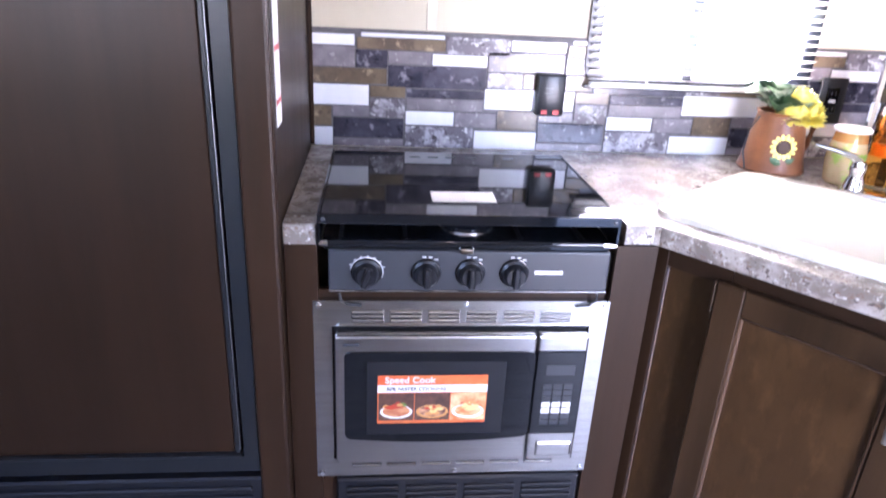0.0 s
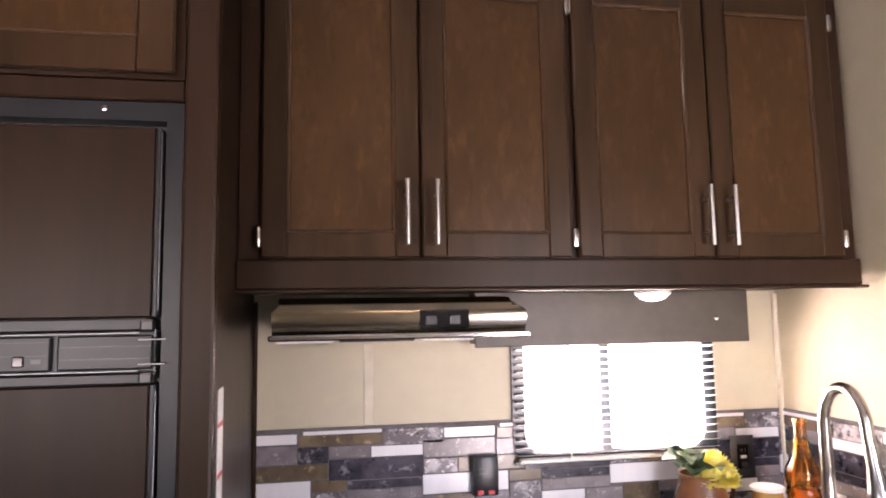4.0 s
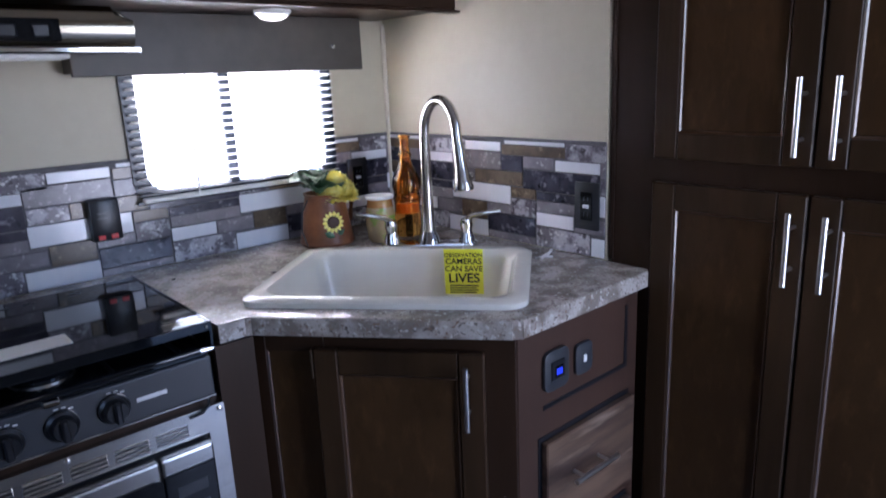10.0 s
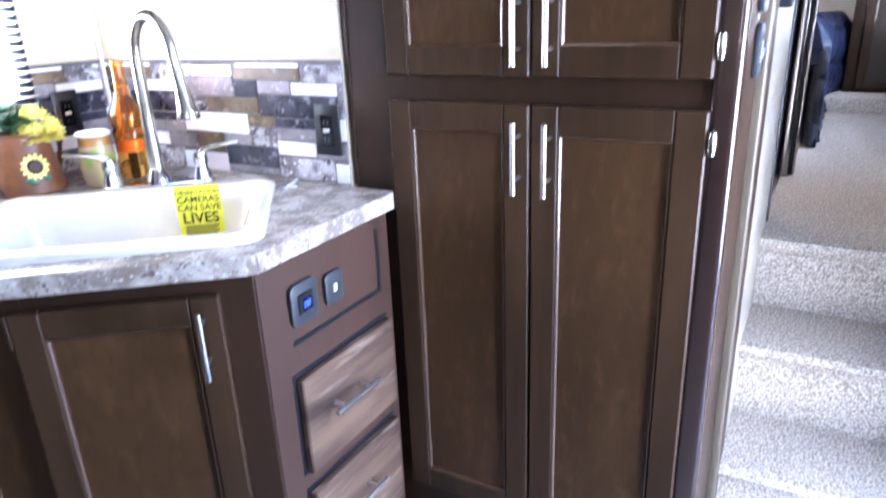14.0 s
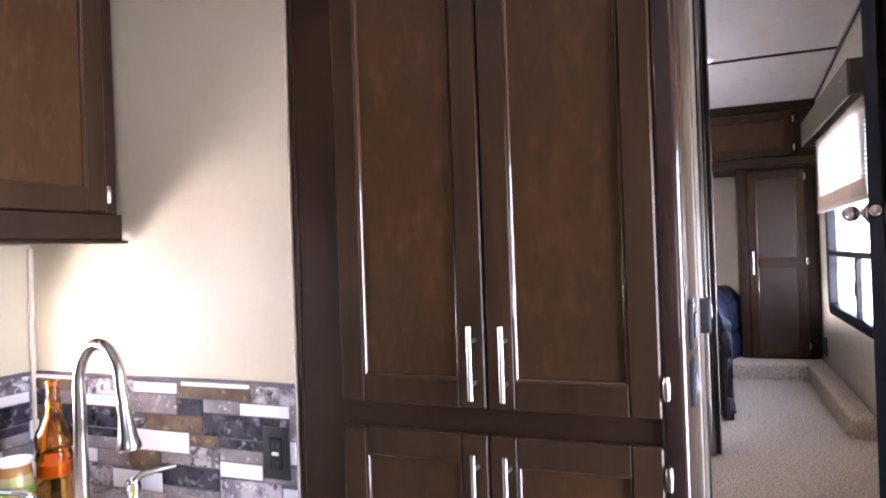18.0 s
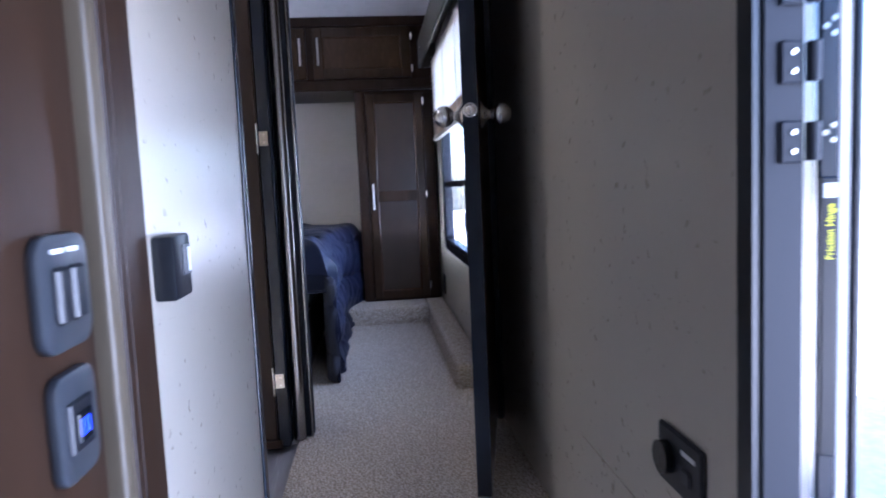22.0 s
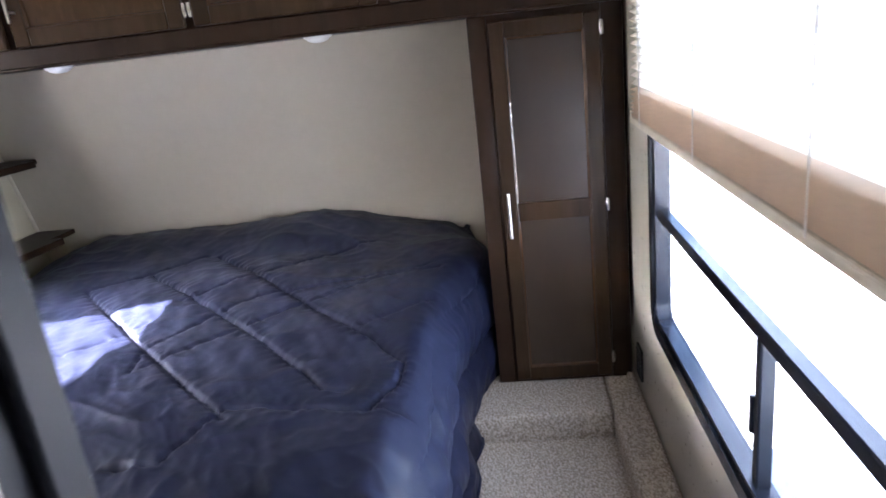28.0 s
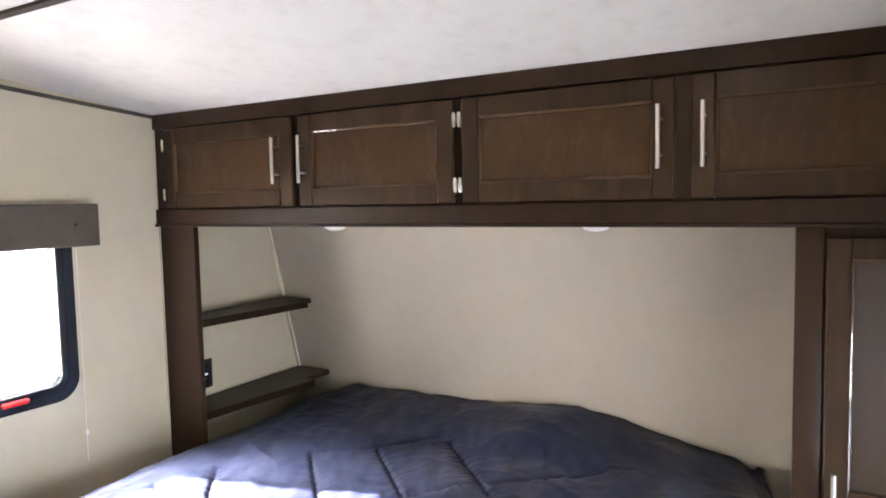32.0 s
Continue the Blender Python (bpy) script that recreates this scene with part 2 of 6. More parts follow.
TILE_WHITE = material("white_glass_tile", (0.80, 0.80, 0.83), 0.12, second=(0.74, 0.75, 0.79), scale=9, stretch=(3, 3, 0.5))
TILE_GREY = material("grey_stone_tile", (0.27, 0.245, 0.26), 0.2, second=(0.17, 0.15, 0.165), scale=16, detail=9, spots=[(0.45, 0.42, 0.42)], spot_scale=60,
                     spot_low=0.58, spot_high=0.7, bump=0.1, vary=0.12)
TILE_DARK = material("dark_flowered_tile", (0.022, 0.022, 0.034), 0.16, second=(0.075, 0.07, 0.092), scale=14, spots=[(0.24, 0.225, 0.26), (0.012, 0.012, 0.02)],
                     spot_scale=30, spot_low=0.58, spot_high=0.68, vary=0.2)
TILE_TAN = material("tan_stone_tile", (0.20, 0.15, 0.095), 0.2, second=(0.10, 0.075, 0.055), scale=12, detail=8, spots=[(0.34, 0.26, 0.16), (0.10, 0.075, 0.055)],
                    spot_scale=30, spot_low=0.58, spot_high=0.68, vary=0.15)
TILE_PEBBLE = material("pebbled_tile", (0.15, 0.135, 0.15), 0.18, second=(0.42, 0.40, 0.43), scale=26, detail=3, low=0.45, high=0.58,
                       spots=[(0.08, 0.07, 0.075), (0.60, 0.58, 0.58)], spot_scale=48, spot_low=0.58, spot_high=0.64, vary=0.15)
GROUT = material("dark_grout", (0.13, 0.12, 0.125), 0.6, second=(0.09, 0.083, 0.086), scale=60)
VINYL = material("grey_oak_vinyl", (0.34, 0.33, 0.33), 0.34, second=(0.22, 0.21, 0.21), scale=3, stretch=(0.7, 8, 8), detail=8, bump=0.15, bump_scale=20,
                 bump_stretch=(0.7, 12, 12), vary=0.14, spots=[(0.48, 0.47, 0.47)], spot_scale=5, spot_low=0.56, spot_high=0.75)
CARPET = material("speckled_carpet", (0.62, 0.55, 0.447), 0.95, second=(0.26, 0.212, 0.16), scale=165, detail=5, low=0.40, high=0.58, bump=1.0, bump_scale=120,
                  spots=[(0.66, 0.60, 0.51)], spot_scale=150, spot_low=0.56, spot_high=0.64, spec=0.1)
COMFORTER = material("navy_comforter", (0.0122, 0.0145, 0.0312), 0.42, second=(0.0163, 0.0190, 0.0383), scale=6, bump=0.3, bump_scale=45, spec=0.20)
cs = COMFORTER.node_tree.nodes["Principled BSDF"]
cs.inputs["Sheen Weight"].default_value, cs.inputs["Sheen Roughness"].default_value = 0.0, 0.4
cs.inputs["Sheen Tint"].default_value = (0.45, 0.55, 1.0, 1)
LINING = material("grey_comforter_lining", (0.05, 0.05, 0.065), 0.75, second=(0.04, 0.04, 0.05), scale=8, bump=0.3, bump_scale=40)
VALANCE = material("grey_brown_valance", (0.082, 0.069, 0.052), 0.45, second=(0.068, 0.057, 0.043), scale=18, bump=0.05)
SHADE = material("cream_pleated_shade", (0.78, 0.70, 0.56), 0.8, second=(0.72, 0.64, 0.50), scale=30)
sn = SHADE.node_tree
veil, both = node(sn, "ShaderNodeBsdfTranslucent"), node(sn, "ShaderNodeMixShader", Fac=0.65)
veil.inputs["Color"].default_value = (0.95, 0.91, 0.84, 1)
sn.links.new(sn.nodes["Principled BSDF"].outputs[0], both.inputs[1])
sn.links.new(veil.outputs[0], both.inputs[2])
sn.links.new(both.outputs[0], sn.nodes["Material Output"].inputs["Surface"])
# same cloth as SHADE, coloured darker for light lost through stacked layers
SHADE_STACK = material("layer_dimmed_shade_fabric", (0.66, 0.53, 0.40), 0.8, second=(0.60, 0.48, 0.36), scale=20)
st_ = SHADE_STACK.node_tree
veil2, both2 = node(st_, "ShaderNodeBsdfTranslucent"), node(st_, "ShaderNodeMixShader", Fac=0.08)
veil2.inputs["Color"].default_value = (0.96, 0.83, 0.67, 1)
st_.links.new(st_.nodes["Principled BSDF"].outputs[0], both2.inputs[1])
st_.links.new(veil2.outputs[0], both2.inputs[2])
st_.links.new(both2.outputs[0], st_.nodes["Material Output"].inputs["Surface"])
DIRTY_PANE = glass("clear_pane", (0.97, 0.98, 0.98))
AMBER = glass("amber_glass", (1.0, 0.52, 0.10), 0.02)
LED_ON = glow("lit_diffuser", (1.0, 0.90, 0.74), 0.16)
LED_OFF = material("frosted_diffuser", (0.82, 0.81, 0.78), 0.4, second=(0.78, 0.77, 0.74), scale=20)
BLUE_LED = glow("blue_display", (0.05, 0.08, 1.0), 0.06)
PRINT_WHITE = material("white_print", (0.75, 0.75, 0.74), 0.5)
# black for print and slots, and for shade painted into gaps
PRINT_SHADE_BLACK = material("black_plastic", (0.010, 0.011, 0.014), 0.32)
YELLOW = material("yellow_card", (0.80, 0.78, 0.02), 0.45, second=(0.74, 0.72, 0.02), scale=20)
RED = material("red_plastic", (0.55, 0.02, 0.02), 0.35)

# ---- building helpers ----


def thing(name, label, category, m=None, group="", kind=""):
    ob = new(name)
    ob.empty_display_size = 0.1
    ob.matrix_world = m or Matrix()
    return tagged(ob, label, category, group, kind)


def to_mesh(name, bm, mat, smooth=False):
    bmesh.ops.recalc_face_normals(bm, faces=bm.faces)
    me = bpy.data.meshes.new(name)
    bm.to_mesh(me)
    bm.free()
    for m in (mat if isinstance(mat, (list, tuple)) else [mat]):
        me.materials.append(m)
    if smooth:
        for p in me.polygons:
            p.use_smooth = True
        me.set_sharp_from_angle(angle=radians(38))
    return me


def part(name, bm, mat, parent, label="", smooth=False, m=None):
    """One mesh under a thing or a part, in that parent's own coordinates; m shifts or turns it there."""
    ob = new(name, to_mesh(name, bm, mat, smooth))
    ob.parent = parent
    ob.matrix_local = m or Matrix()
    return tagged(ob, label)


def solid(name, bm, mat, label="", category="", group="", kind="", smooth=False, m=None):
    """A thing or a piece of the setting that is one mesh."""
    ob = new(name, to_mesh(name, bm, mat, smooth))
    if m:
        ob.matrix_world = m
    return tagged(ob, label, category, group, kind)


def box(x0, x1, y0, y1, z0, z1, b=0.0, bm=None, segments=1):
    one = bmesh.new()
    bmesh.ops.create_cube(one, size=1.0)
    for v in one.verts:
        v.co = Vector(((x0 + x1) / 2 + v.co.x * (x1 - x0), (y0 + y1) / 2 + v.co.y * (y1 - y0), (z0 + z1) / 2 + v.co.z * (z1 - z0)))
    if b:
        bmesh.ops.bevel(one, geom=one.edges[:], offset=b, segments=segments, affect="EDGES", profile=0.5)
    return join(bm, one)


def join(bm, other):
    if bm is None:
        return other
    me = bpy.data.meshes.new("tmp")
    other.to_mesh(me)
    other.free()
    bm.from_mesh(me)
    bpy.data.meshes.remove(me)
    return bm


def rod(a, b, r, n=12, r2=None, bm=None, caps=True):
    a, b = Vector(a), Vector(b)
    one = bmesh.new()
    turn = (b - a).to_track_quat("Z", "Y").to_matrix().to_4x4()
    bmesh.ops.create_cone(one, cap_ends=caps, segments=n, radius1=r, radius2=r if r2 is None else r2, depth=(b - a).length,
                          matrix=Matrix.Translation((a + b) / 2) @ turn)
    return join(bm, one)


def lathe(profile, n=28, bm=None, m=None):
    """A body turned about z from (radius, height) pairs."""
    one = bmesh.new()
    rings = []
    for r, z in profile:
        rings.append([one.verts.new((r * math.cos(2 * math.pi * k / n), r * math.sin(2 * math.pi * k / n), z)) for k in range(n)])
    for lo, hi in zip(rings, rings[1:]):
        for k in range(n):
            one.faces.new((lo[k], lo[(k + 1) % n], hi[(k + 1) % n], hi[k]))
    for ring in (rings[0], rings[-1]):
        one.faces.new(ring)
    if m:
        bmesh.ops.transform(one, matrix=m, verts=one.verts)
    return join(bm, one)


def tube(points, r, n=10, bm=None):
    """A round tube along a polyline."""
    one = bmesh.new()
    pts = [Vector(p) for p in points]
    rings = []
    for k, p in enumerate(pts):
        way = (pts[min(k + 1, len(pts) - 1)] - pts[max(k - 1, 0)]).normalized()
        q = way.to_track_quat("Z", "Y")
        rad = r[k] if isinstance(r, (list, tuple)) else r
        rings.append([one.verts.new(p + q @ Vector((rad * math.cos(2 * math.pi * j / n), rad * math.sin(2 * math.pi * j / n), 0))) for j in range(n)])
    for lo, hi in zip(rings, rings[1:]):
        best = min(range(n), key=lambda s: (lo[0].co - hi[s].co).length)
        for j in range(n):
            one.faces.new((lo[j], lo[(j + 1) % n], hi[(j + 1 + best) % n], hi[(j + best) % n]))
    one.faces.new(rings[0])
    one.faces.new(rings[-1])
    return join(bm, one)


def prism(outline, z0, z1, bm=None, b=0.0):
    """A plate from an outline in x and y."""
    one = bmesh.new()
    low = [one.verts.new((x, y, z0)) for x, y in outline]
    top = [one.verts.new((x, y, z1)) for x, y in outline]
    one.faces.new(low)
    one.faces.new(top)
    for k in range(len(outline)):
        one.faces.new((low[k], low[(k + 1) % len(outline)], top[(k + 1) % len(outline)], top[k]))
    bmesh.ops.recalc_face_normals(one, faces=one.faces)
    if b:
        bmesh.ops.bevel(one, geom=one.edges[:], offset=b, segments=2, affect="EDGES", profile=0.5)
    return join(bm, one)


def rounded(x0, x1, z0, z1, r, n=6):
    """The outline of a rectangle with round corners."""
    out = []
    for cx, cz, a0 in ((x1 - r, z0 + r, -90), (x1 - r, z1 - r, 0), (x0 + r, z1 - r, 90), (x0 + r, z0 + r, 180)):
        for k in range(n + 1):
            a = radians(a0 + 90 * k / n)
            out.append((cx + r * math.cos(a), cz + r * math.sin(a)))
    return out


def ring_frame(outer, inner, y0, y1, bm=None):
    """A frame between two outlines in x and z, from y0 to y1."""
    one = bmesh.new()
    n = len(outer)
    v = [[one.verts.new((x, y, z)) for x, z in line] for y in (y0, y1) for line in (outer, inner)]
    for k in range(n):
        j = (k + 1) % n
        one.faces.new((v[0][k], v[0][j], v[1][j], v[1][k]))
        one.faces.new((v[2][k], v[2][j], v[3][j], v[3][k]))
        one.faces.new((v[0][k], v[0][j], v[2][j], v[2][k]))
        one.faces.new((v[1][k], v[1][j], v[3][j], v[3][k]))
    return join(bm, one)


def wall_with_hole(x0, x1, z0, z1, holes, y0, y1):
    """A wall in x and z with rectangular holes (x0, x1, z0, z1), from y0 to y1, as one mesh of blocks."""
    xs = sorted({x0, x1, *(h[0] for h in holes), *(h[1] for h in holes)})
    bm = None
    for a, c in zip(xs, xs[1:]):
        cuts = sorted((h[2], h[3]) for h in holes if h[0] <= a and h[1] >= c)
        low = z0
        for p, q in cuts + [(z1, z1)]:
            if p > low:
                bm = box(a, c, y0, y1, low, p, bm=bm)
            low = q
    return bm


FACE_X = pose(0, 0, 0, 0, 0, -90)  # a front that faces -x; its local x runs towards -y


def bar_handle(parent, x, z, length=0.14, upright=True, y=0.0):
    """A bar pull with two posts, standing out of a front at y."""
    out = y - 0.032
    d = Vector((0, 0, 1)) if upright else Vector((1, 0, 0))
    c = Vector((x, out, z))
    h = part("handle", rod(c - d * length / 2, c + d * length / 2, 0.0054, 12), HANDLE, parent, "brushed chrome bar handle", smooth=True)
    for s in (-1, 1):
        p = c + d * s * length * 0.29
        part("post", rod(p, (p.x, y, p.z), 0.004, 8), HANDLE, h, smooth=True)
    return h


def shaker_door(parent, x0, x1, z0, z1, y=0.0, fw=0.052, t=0.019, handle=None, hlen=0.14, hinge=(), mid=None, mat=None, panel=None):
    """A frame and panel door on the front at y, in its parent's coordinates. handle: (x, z) of the pull's middle."""
    mat = mat or WOOD
    o = part("door", box(x0 + fw - 0.004, x1 - fw + 0.004, y - t + 0.009, y - 0.002, z0 + fw - 0.004, z1 - fw + 0.004), panel or (PANEL if mat is WOOD else mat), parent)
    for a, c in ((x0, x0 + fw), (x1 - fw, x1)):
        part("stile", box(a, c, y - t, y, z0, z1, 0.0035), mat, o)
    bars = [(z0, z0 + fw), (z1 - fw, z1)] + ([(mid - 0.03, mid + 0.03)] if mid else [])
    for a, c in bars:
        part("rail", box(x0 + fw, x1 - fw, y - t + 0.0006, y - 0.001, a, c, 0.0018), mat, o)
    bm = bmesh.new()
    loops = []
    for k in range(4):
        a = math.pi / 2 * k / 3
        g, yy = 0.0065 * math.sin(a), y - t + 0.0008 + 0.0078 * (1 - math.cos(a))
        loops.append([bm.verts.new((px, yy, pz)) for px, pz in ((x0 + fw + g, z0 + fw + g), (x1 - fw - g, z0 + fw + g), (x1 - fw - g, z1 - fw - g), (x0 + fw + g, z1 - fw - g))])
    for lo, hi in zip(loops, loops[1:]):
        for k in range(4):
            bm.faces.new((lo[k], lo[(k + 1) % 4], hi[(k + 1) % 4], hi[k]))
    # on maple doors the bevel's highlight is partly in its lighter colour
    part("moulding", bm, EDGE if mat is WOOD else mat, o)
    if handle:
        bar_handle(o, handle[0], handle[1], hlen, y=y - t)
    for hx, hz in hinge:
        part("hinge", lathe([(0.0, -0.024), (0.006, -0.02), (0.0075, -0.008), (0.0075, 0.008), (0.006, 0.02), (0.0, 0.024)], 10,
                            m=Matrix.Translation((hx, y - t + 0.004, hz))), NICKEL, o, "nickel hinge", smooth=True)
    return o

# ---- the setting ----
YW, XR, YH, YR, YL = 2.075, 1.664, 0.43, -0.20, 2.32  # kitchen wall, sink-side wall, hall wall, entry-side wall, bed-side wall
ZD, ZC = 0.645, 2.46  # upper deck, living ceiling


def ceiling_z(x):
    return ZC if x < 3.9 else ZC - (x - 3.9) * 0.117


solid("ground", box(-40, 60, -50, 50, -0.98, -0.9), material("pale_gravel", (0.62, 0.60, 0.56), 0.9, second=(0.5, 0.48, 0.44), scale=9, bump=0.4,
      bump_scale=40), "pale gravel lot outside the trailer", kind="structure")
floor = solid("floor", box(-3.06, 2.3, YR, YW, -0.06, -0.006), GROUT, "grey oak vinyl plank floor", kind="structure")
solid("wall_north", wall_with_hole(-3.06, 3.2, -0.06, 2.6, [(0.89, 1.432, 1.092, 1.53)], YW, YW + 0.06), WALL, "beige vinyl kitchen wall", kind="structure")
solid("wall_sink_side", box(XR, XR + 0.05, 1.25, YW, 0.0, 2.6), WALL, "beige vinyl wall beside the sink", kind="structure")
solid("wall_south", wall_with_hole(-3.06, 5.96, -0.06, 2.6, [(-1.2, -0.2, 1.05, 1.72), (1.16, 1.866, -0.06, 1.775), (3.56, 4.72, 1.085, 2.02)], YR - 0.034, YR), WALL_GREY,
      "greige vinyl wall with the entry door and a window", kind="structure")
solid("wall_west", wall_with_hole(YR - 0.06, YW + 0.06, -0.06, 2.6, [], 0, 0.06), WALL, "beige end wall of the living room",
      kind="structure", m=Matrix.Translation((-3.06, 0, 0)) @ pose(0, 0, 0, 0, 0, 90))
solid("wall_bed_side", wall_with_hole(3.2, 5.96, 0.3, 2.6, [(4.0, 4.66, 1.43, 1.95)], YL, YL + 0.06), WALL, "beige vinyl wall beside the bed", kind="structure")
solid("wall_hall", box(1.96, 2.612, YH, YH + 0.05, 0.0, 2.5), WALL_GREY, "glossy greige hall wall with the thermostat", kind="structure")
solid("wall_bath_back", box(1.72, 1.77, YH + 0.06, YW, 0.0, 2.5), WALL, "plain bathroom wall", kind="structure")
solid("wall_partition", box(3.235, 3.285, YH + 0.012, YL, 0.3, 2.5), WALL, "beige bedroom partition wall", kind="structure")
solid("wall_east", box(5.9, 5.96, YR, YL, 0.3, 2.5), WALL, "plain front wall", kind="structure")
solid("bath_floor", box(2.632, 3.235, YH + 0.005, YW, 0.55, 0.628), VINYL, "grey plank bathroom floor", kind="structure")

# ceiling: flat over the living room and the hall, falling towards the bed
prof = [(-3.06, ZC), (3.9, ZC), (5.96, ceiling_z(5.96)), (5.96, 2.7), (-3.06, 2.7)]
bm = bmesh.new()
rings = [[bm.verts.new((x, y, z)) for x, z in prof] for y in (YR - 0.06, YL + 0.06)]
for ring in rings:
    bm.faces.new(ring)
for k in range(5):
    bm.faces.new((rings[0][k], rings[0][(k + 1) % 5], rings[1][(k + 1) % 5], rings[1][k]))
solid("ceiling", bm, CEIL, "white textured vinyl ceiling", kind="structure")
for x in (0.9, 2.9, 4.25):
    z = ceiling_z(x)
    solid("trim", box(x - 0.012, x + 0.012, YR, YL if x > 3.3 else YH, z - 0.006, z + 0.002, 0.001), FRAME, "dark ceiling seam strip", kind="structure")
for y, s in ((YR, 1), (YL, -1)):
    a, c = (3.3, 5.04)
    bm = prism([(a, 0), (c, 0), (c, 0.016), (a, 0.016)], 0, 0.018)
    for v in bm.verts:
        v.co = Vector((v.co.x, y + s * v.co.y * 0.6, ceiling_z(v.co.x) - 0.012 + v.co.z * 0.65))
    solid("trim", bm, VALANCE, "brown strip between wall and ceiling", kind="structure")

# wall strips and corner beads
solid("trim", rod((XR - 0.006, YW - 0.006, 0.915), (XR - 0.006, YW - 0.006, 1.515), 0.0075, 10), TRIM, "cream corner bead", kind="structure", smooth=True)
solid("trim", box(0.478, 0.502, YW - 0.004, YW + 0.001, 1.195, 1.40, 0.0015), TRIM, "cream batten over a wall seam", kind="structure")
solid("trim", box(0.203, 0.213, YW - 0.008, YW + 0.001, 0.916, 1.51, 0.002), FRAME, "dark strip beside the tall panel", kind="structure")

# carpeted steps, upper deck and the low ledge round the bedroom floor
solid("stair_string", box(1.90, 2.46, YR, YR + 0.004, 0.0, 0.9), WALL_GREY, "wall skin beside the steps", kind="structure")
for n, (x, z) in enumerate(((1.955, 0.215), (2.20, 0.43), (2.45, ZD))):
    x1 = (2.24, 2.49, 3.62)[n]
    bm = bmesh.new()
    outline = [(x + 0.028, (0.0, 0.18, 0.4)[n]), (x + 0.022, z - 0.05), (x + 0.004, z - 0.038), (x - 0.004, z - 0.02), (x + 0.004, z - 0.005), (x + 0.022, z), (x1, z), (x1, z - 0.2)]
    vs = [[bm.verts.new((px, y, pz)) for px, pz in outline] for y in (YR, YH + 0.004)]
    for ring in vs:
        bm.faces.new(ring)
    for k in range(len(outline)):
        bm.faces.new((vs[0][k], vs[0][(k + 1) % len(outline)], vs[1][(k + 1) % len(outline)], vs[1][k]))
    solid("stair", bm, CARPET, "carpeted step up to the hall", kind="structure", smooth=True)
solid("carpet_floor_corner", box(3.286, 3.6198, YH + 0.0002, YL, 0.4, ZD), CARPET, "speckled beige carpet at the foot of the bed", kind="structure")
solid("carpet_floor", box(3.62, 5.9, YR, YL, 0.4, ZD), CARPET, "speckled beige bedroom carpet", kind="structure")
solid("carpet_ledge", box(3.60, 5.9, YR, -0.092, ZD - 0.02, 0.738, 0.018, segments=3), CARPET, "low carpeted ledge along the wall", kind="structure", smooth=True)
solid("carpet_ledge_front", box(4.84, 5.9, -0.094, 0.9, ZD - 0.02, 0.737, 0.018, segments=3), CARPET, "low carpeted ledge under the wardrobe", kind="structure", smooth=True)

# leaning wall behind the bed
bm = bmesh.new()
outline = [(5.555, 2.0), (5.60, 1.92), (5.795, 1.15), (5.87, 0.72), (5.93, 0.72), (5.93, 2.0)]
vs = [[bm.verts.new((px, y, pz)) for px, pz in outline] for y in (YR, YL)]
for ring in vs:
    bm.faces.new(ring)
for k in range(6):
    bm.faces.new((vs[0][k], vs[0][(k + 1) % 6], vs[1][(k + 1) % 6], vs[1][k]))
solid("wall_headboard", bm, WALL_HEAD, "leaning beige wall behind the bed", kind="structure")
solid("trim", rod((5.60, YL - 0.006, 1.92), (5.795, YL - 0.006, 1.15), 0.009, 8), TRIM, "cream bead in the leaning corner", kind="structure", smooth=True)

# vinyl planks of the living floor
plank_meshes = [to_mesh("plank", box(0, L, 0, 0.148, 0, 0.006, 0.0012), VINYL) for L in (0.9, 0.6)]
rng = random.Random(4)
for row in range(15):
    y = YR + 0.002 + row * 0.15
    x = -1.4 - rng.random() * 0.6
    while x < 1.95:
        k = rng.randrange(2)
        o = new("plank", plank_meshes[k])
        o.parent, o.location = floor, (x, y, -0.006)
        x += (0.9, 0.6)[k] + 0.002
rest = None
for row in range(15):
    rest = box(-3.0, -2.01, YR + 0.002 + row * 0.15, YR + 0.15 + row * 0.15, -0.006, 0.0, bm=rest)
part("plank_rest", rest, VINYL, floor)

# ---- kitchen: tall panel and refrigerator ----
fr = thing("refrigerator", "brown panelled two-door refrigerator in a charcoal frame", "refrigerator")
FY = 1.497
part("case", box(-0.50, 0.116, FY + 0.03, 2.06, 0.30, 1.82), CHARCOAL, fr)
part("frame", ring_frame([(-0.52, 0.41), (0.146, 0.41), (0.146, 1.832), (-0.52, 1.832)], [(-0.485, 0.445), (0.118, 0.445), (0.118, 1.80), (-0.485, 1.80)], FY - 0.008, FY + 0.03),
     FRIDGE_DARK, fr)
for z0, z1 in ((0.452, 1.361), (1.469, 1.79)):
    d = part("door", box(-0.47, 0.101, FY - 0.004, FY + 0.028, z0, z1, 0.003), FRIDGE_PANEL, fr, "brown laminate refrigerator door")
    part("edge_strip", box(0.1012, 0.1105, FY - 0.007, FY + 0.026, z0, z1, 0.002), FRIDGE_DARK, d)
    part("edge_bead", rod((0.1115, FY - 0.008, z0 + 0.01), (0.1115, FY - 0.008, z1 - 0.01), 0.0011, 8), FRIDGE_LINE, d, smooth=True)
    part("edge_strip", box(-0.484, -0.4702, FY - 0.012, FY + 0.026, z0, z1, 0.003), FRIDGE_DARK, d)
part("door_foot", box(-0.484, 0.114, FY - 0.014, FY + 0.020, 0.4465, 0.4515, 0.001), FRIDGE_DARK, fr)
for z0, z1 in ((1.3615, 1.380), (1.4475, 1.4685)):
    part("rail", box(-0.484, 0.098, FY - 0.010, FY + 0.026, z0, z1, 0.003), FRIDGE_DARK, fr)
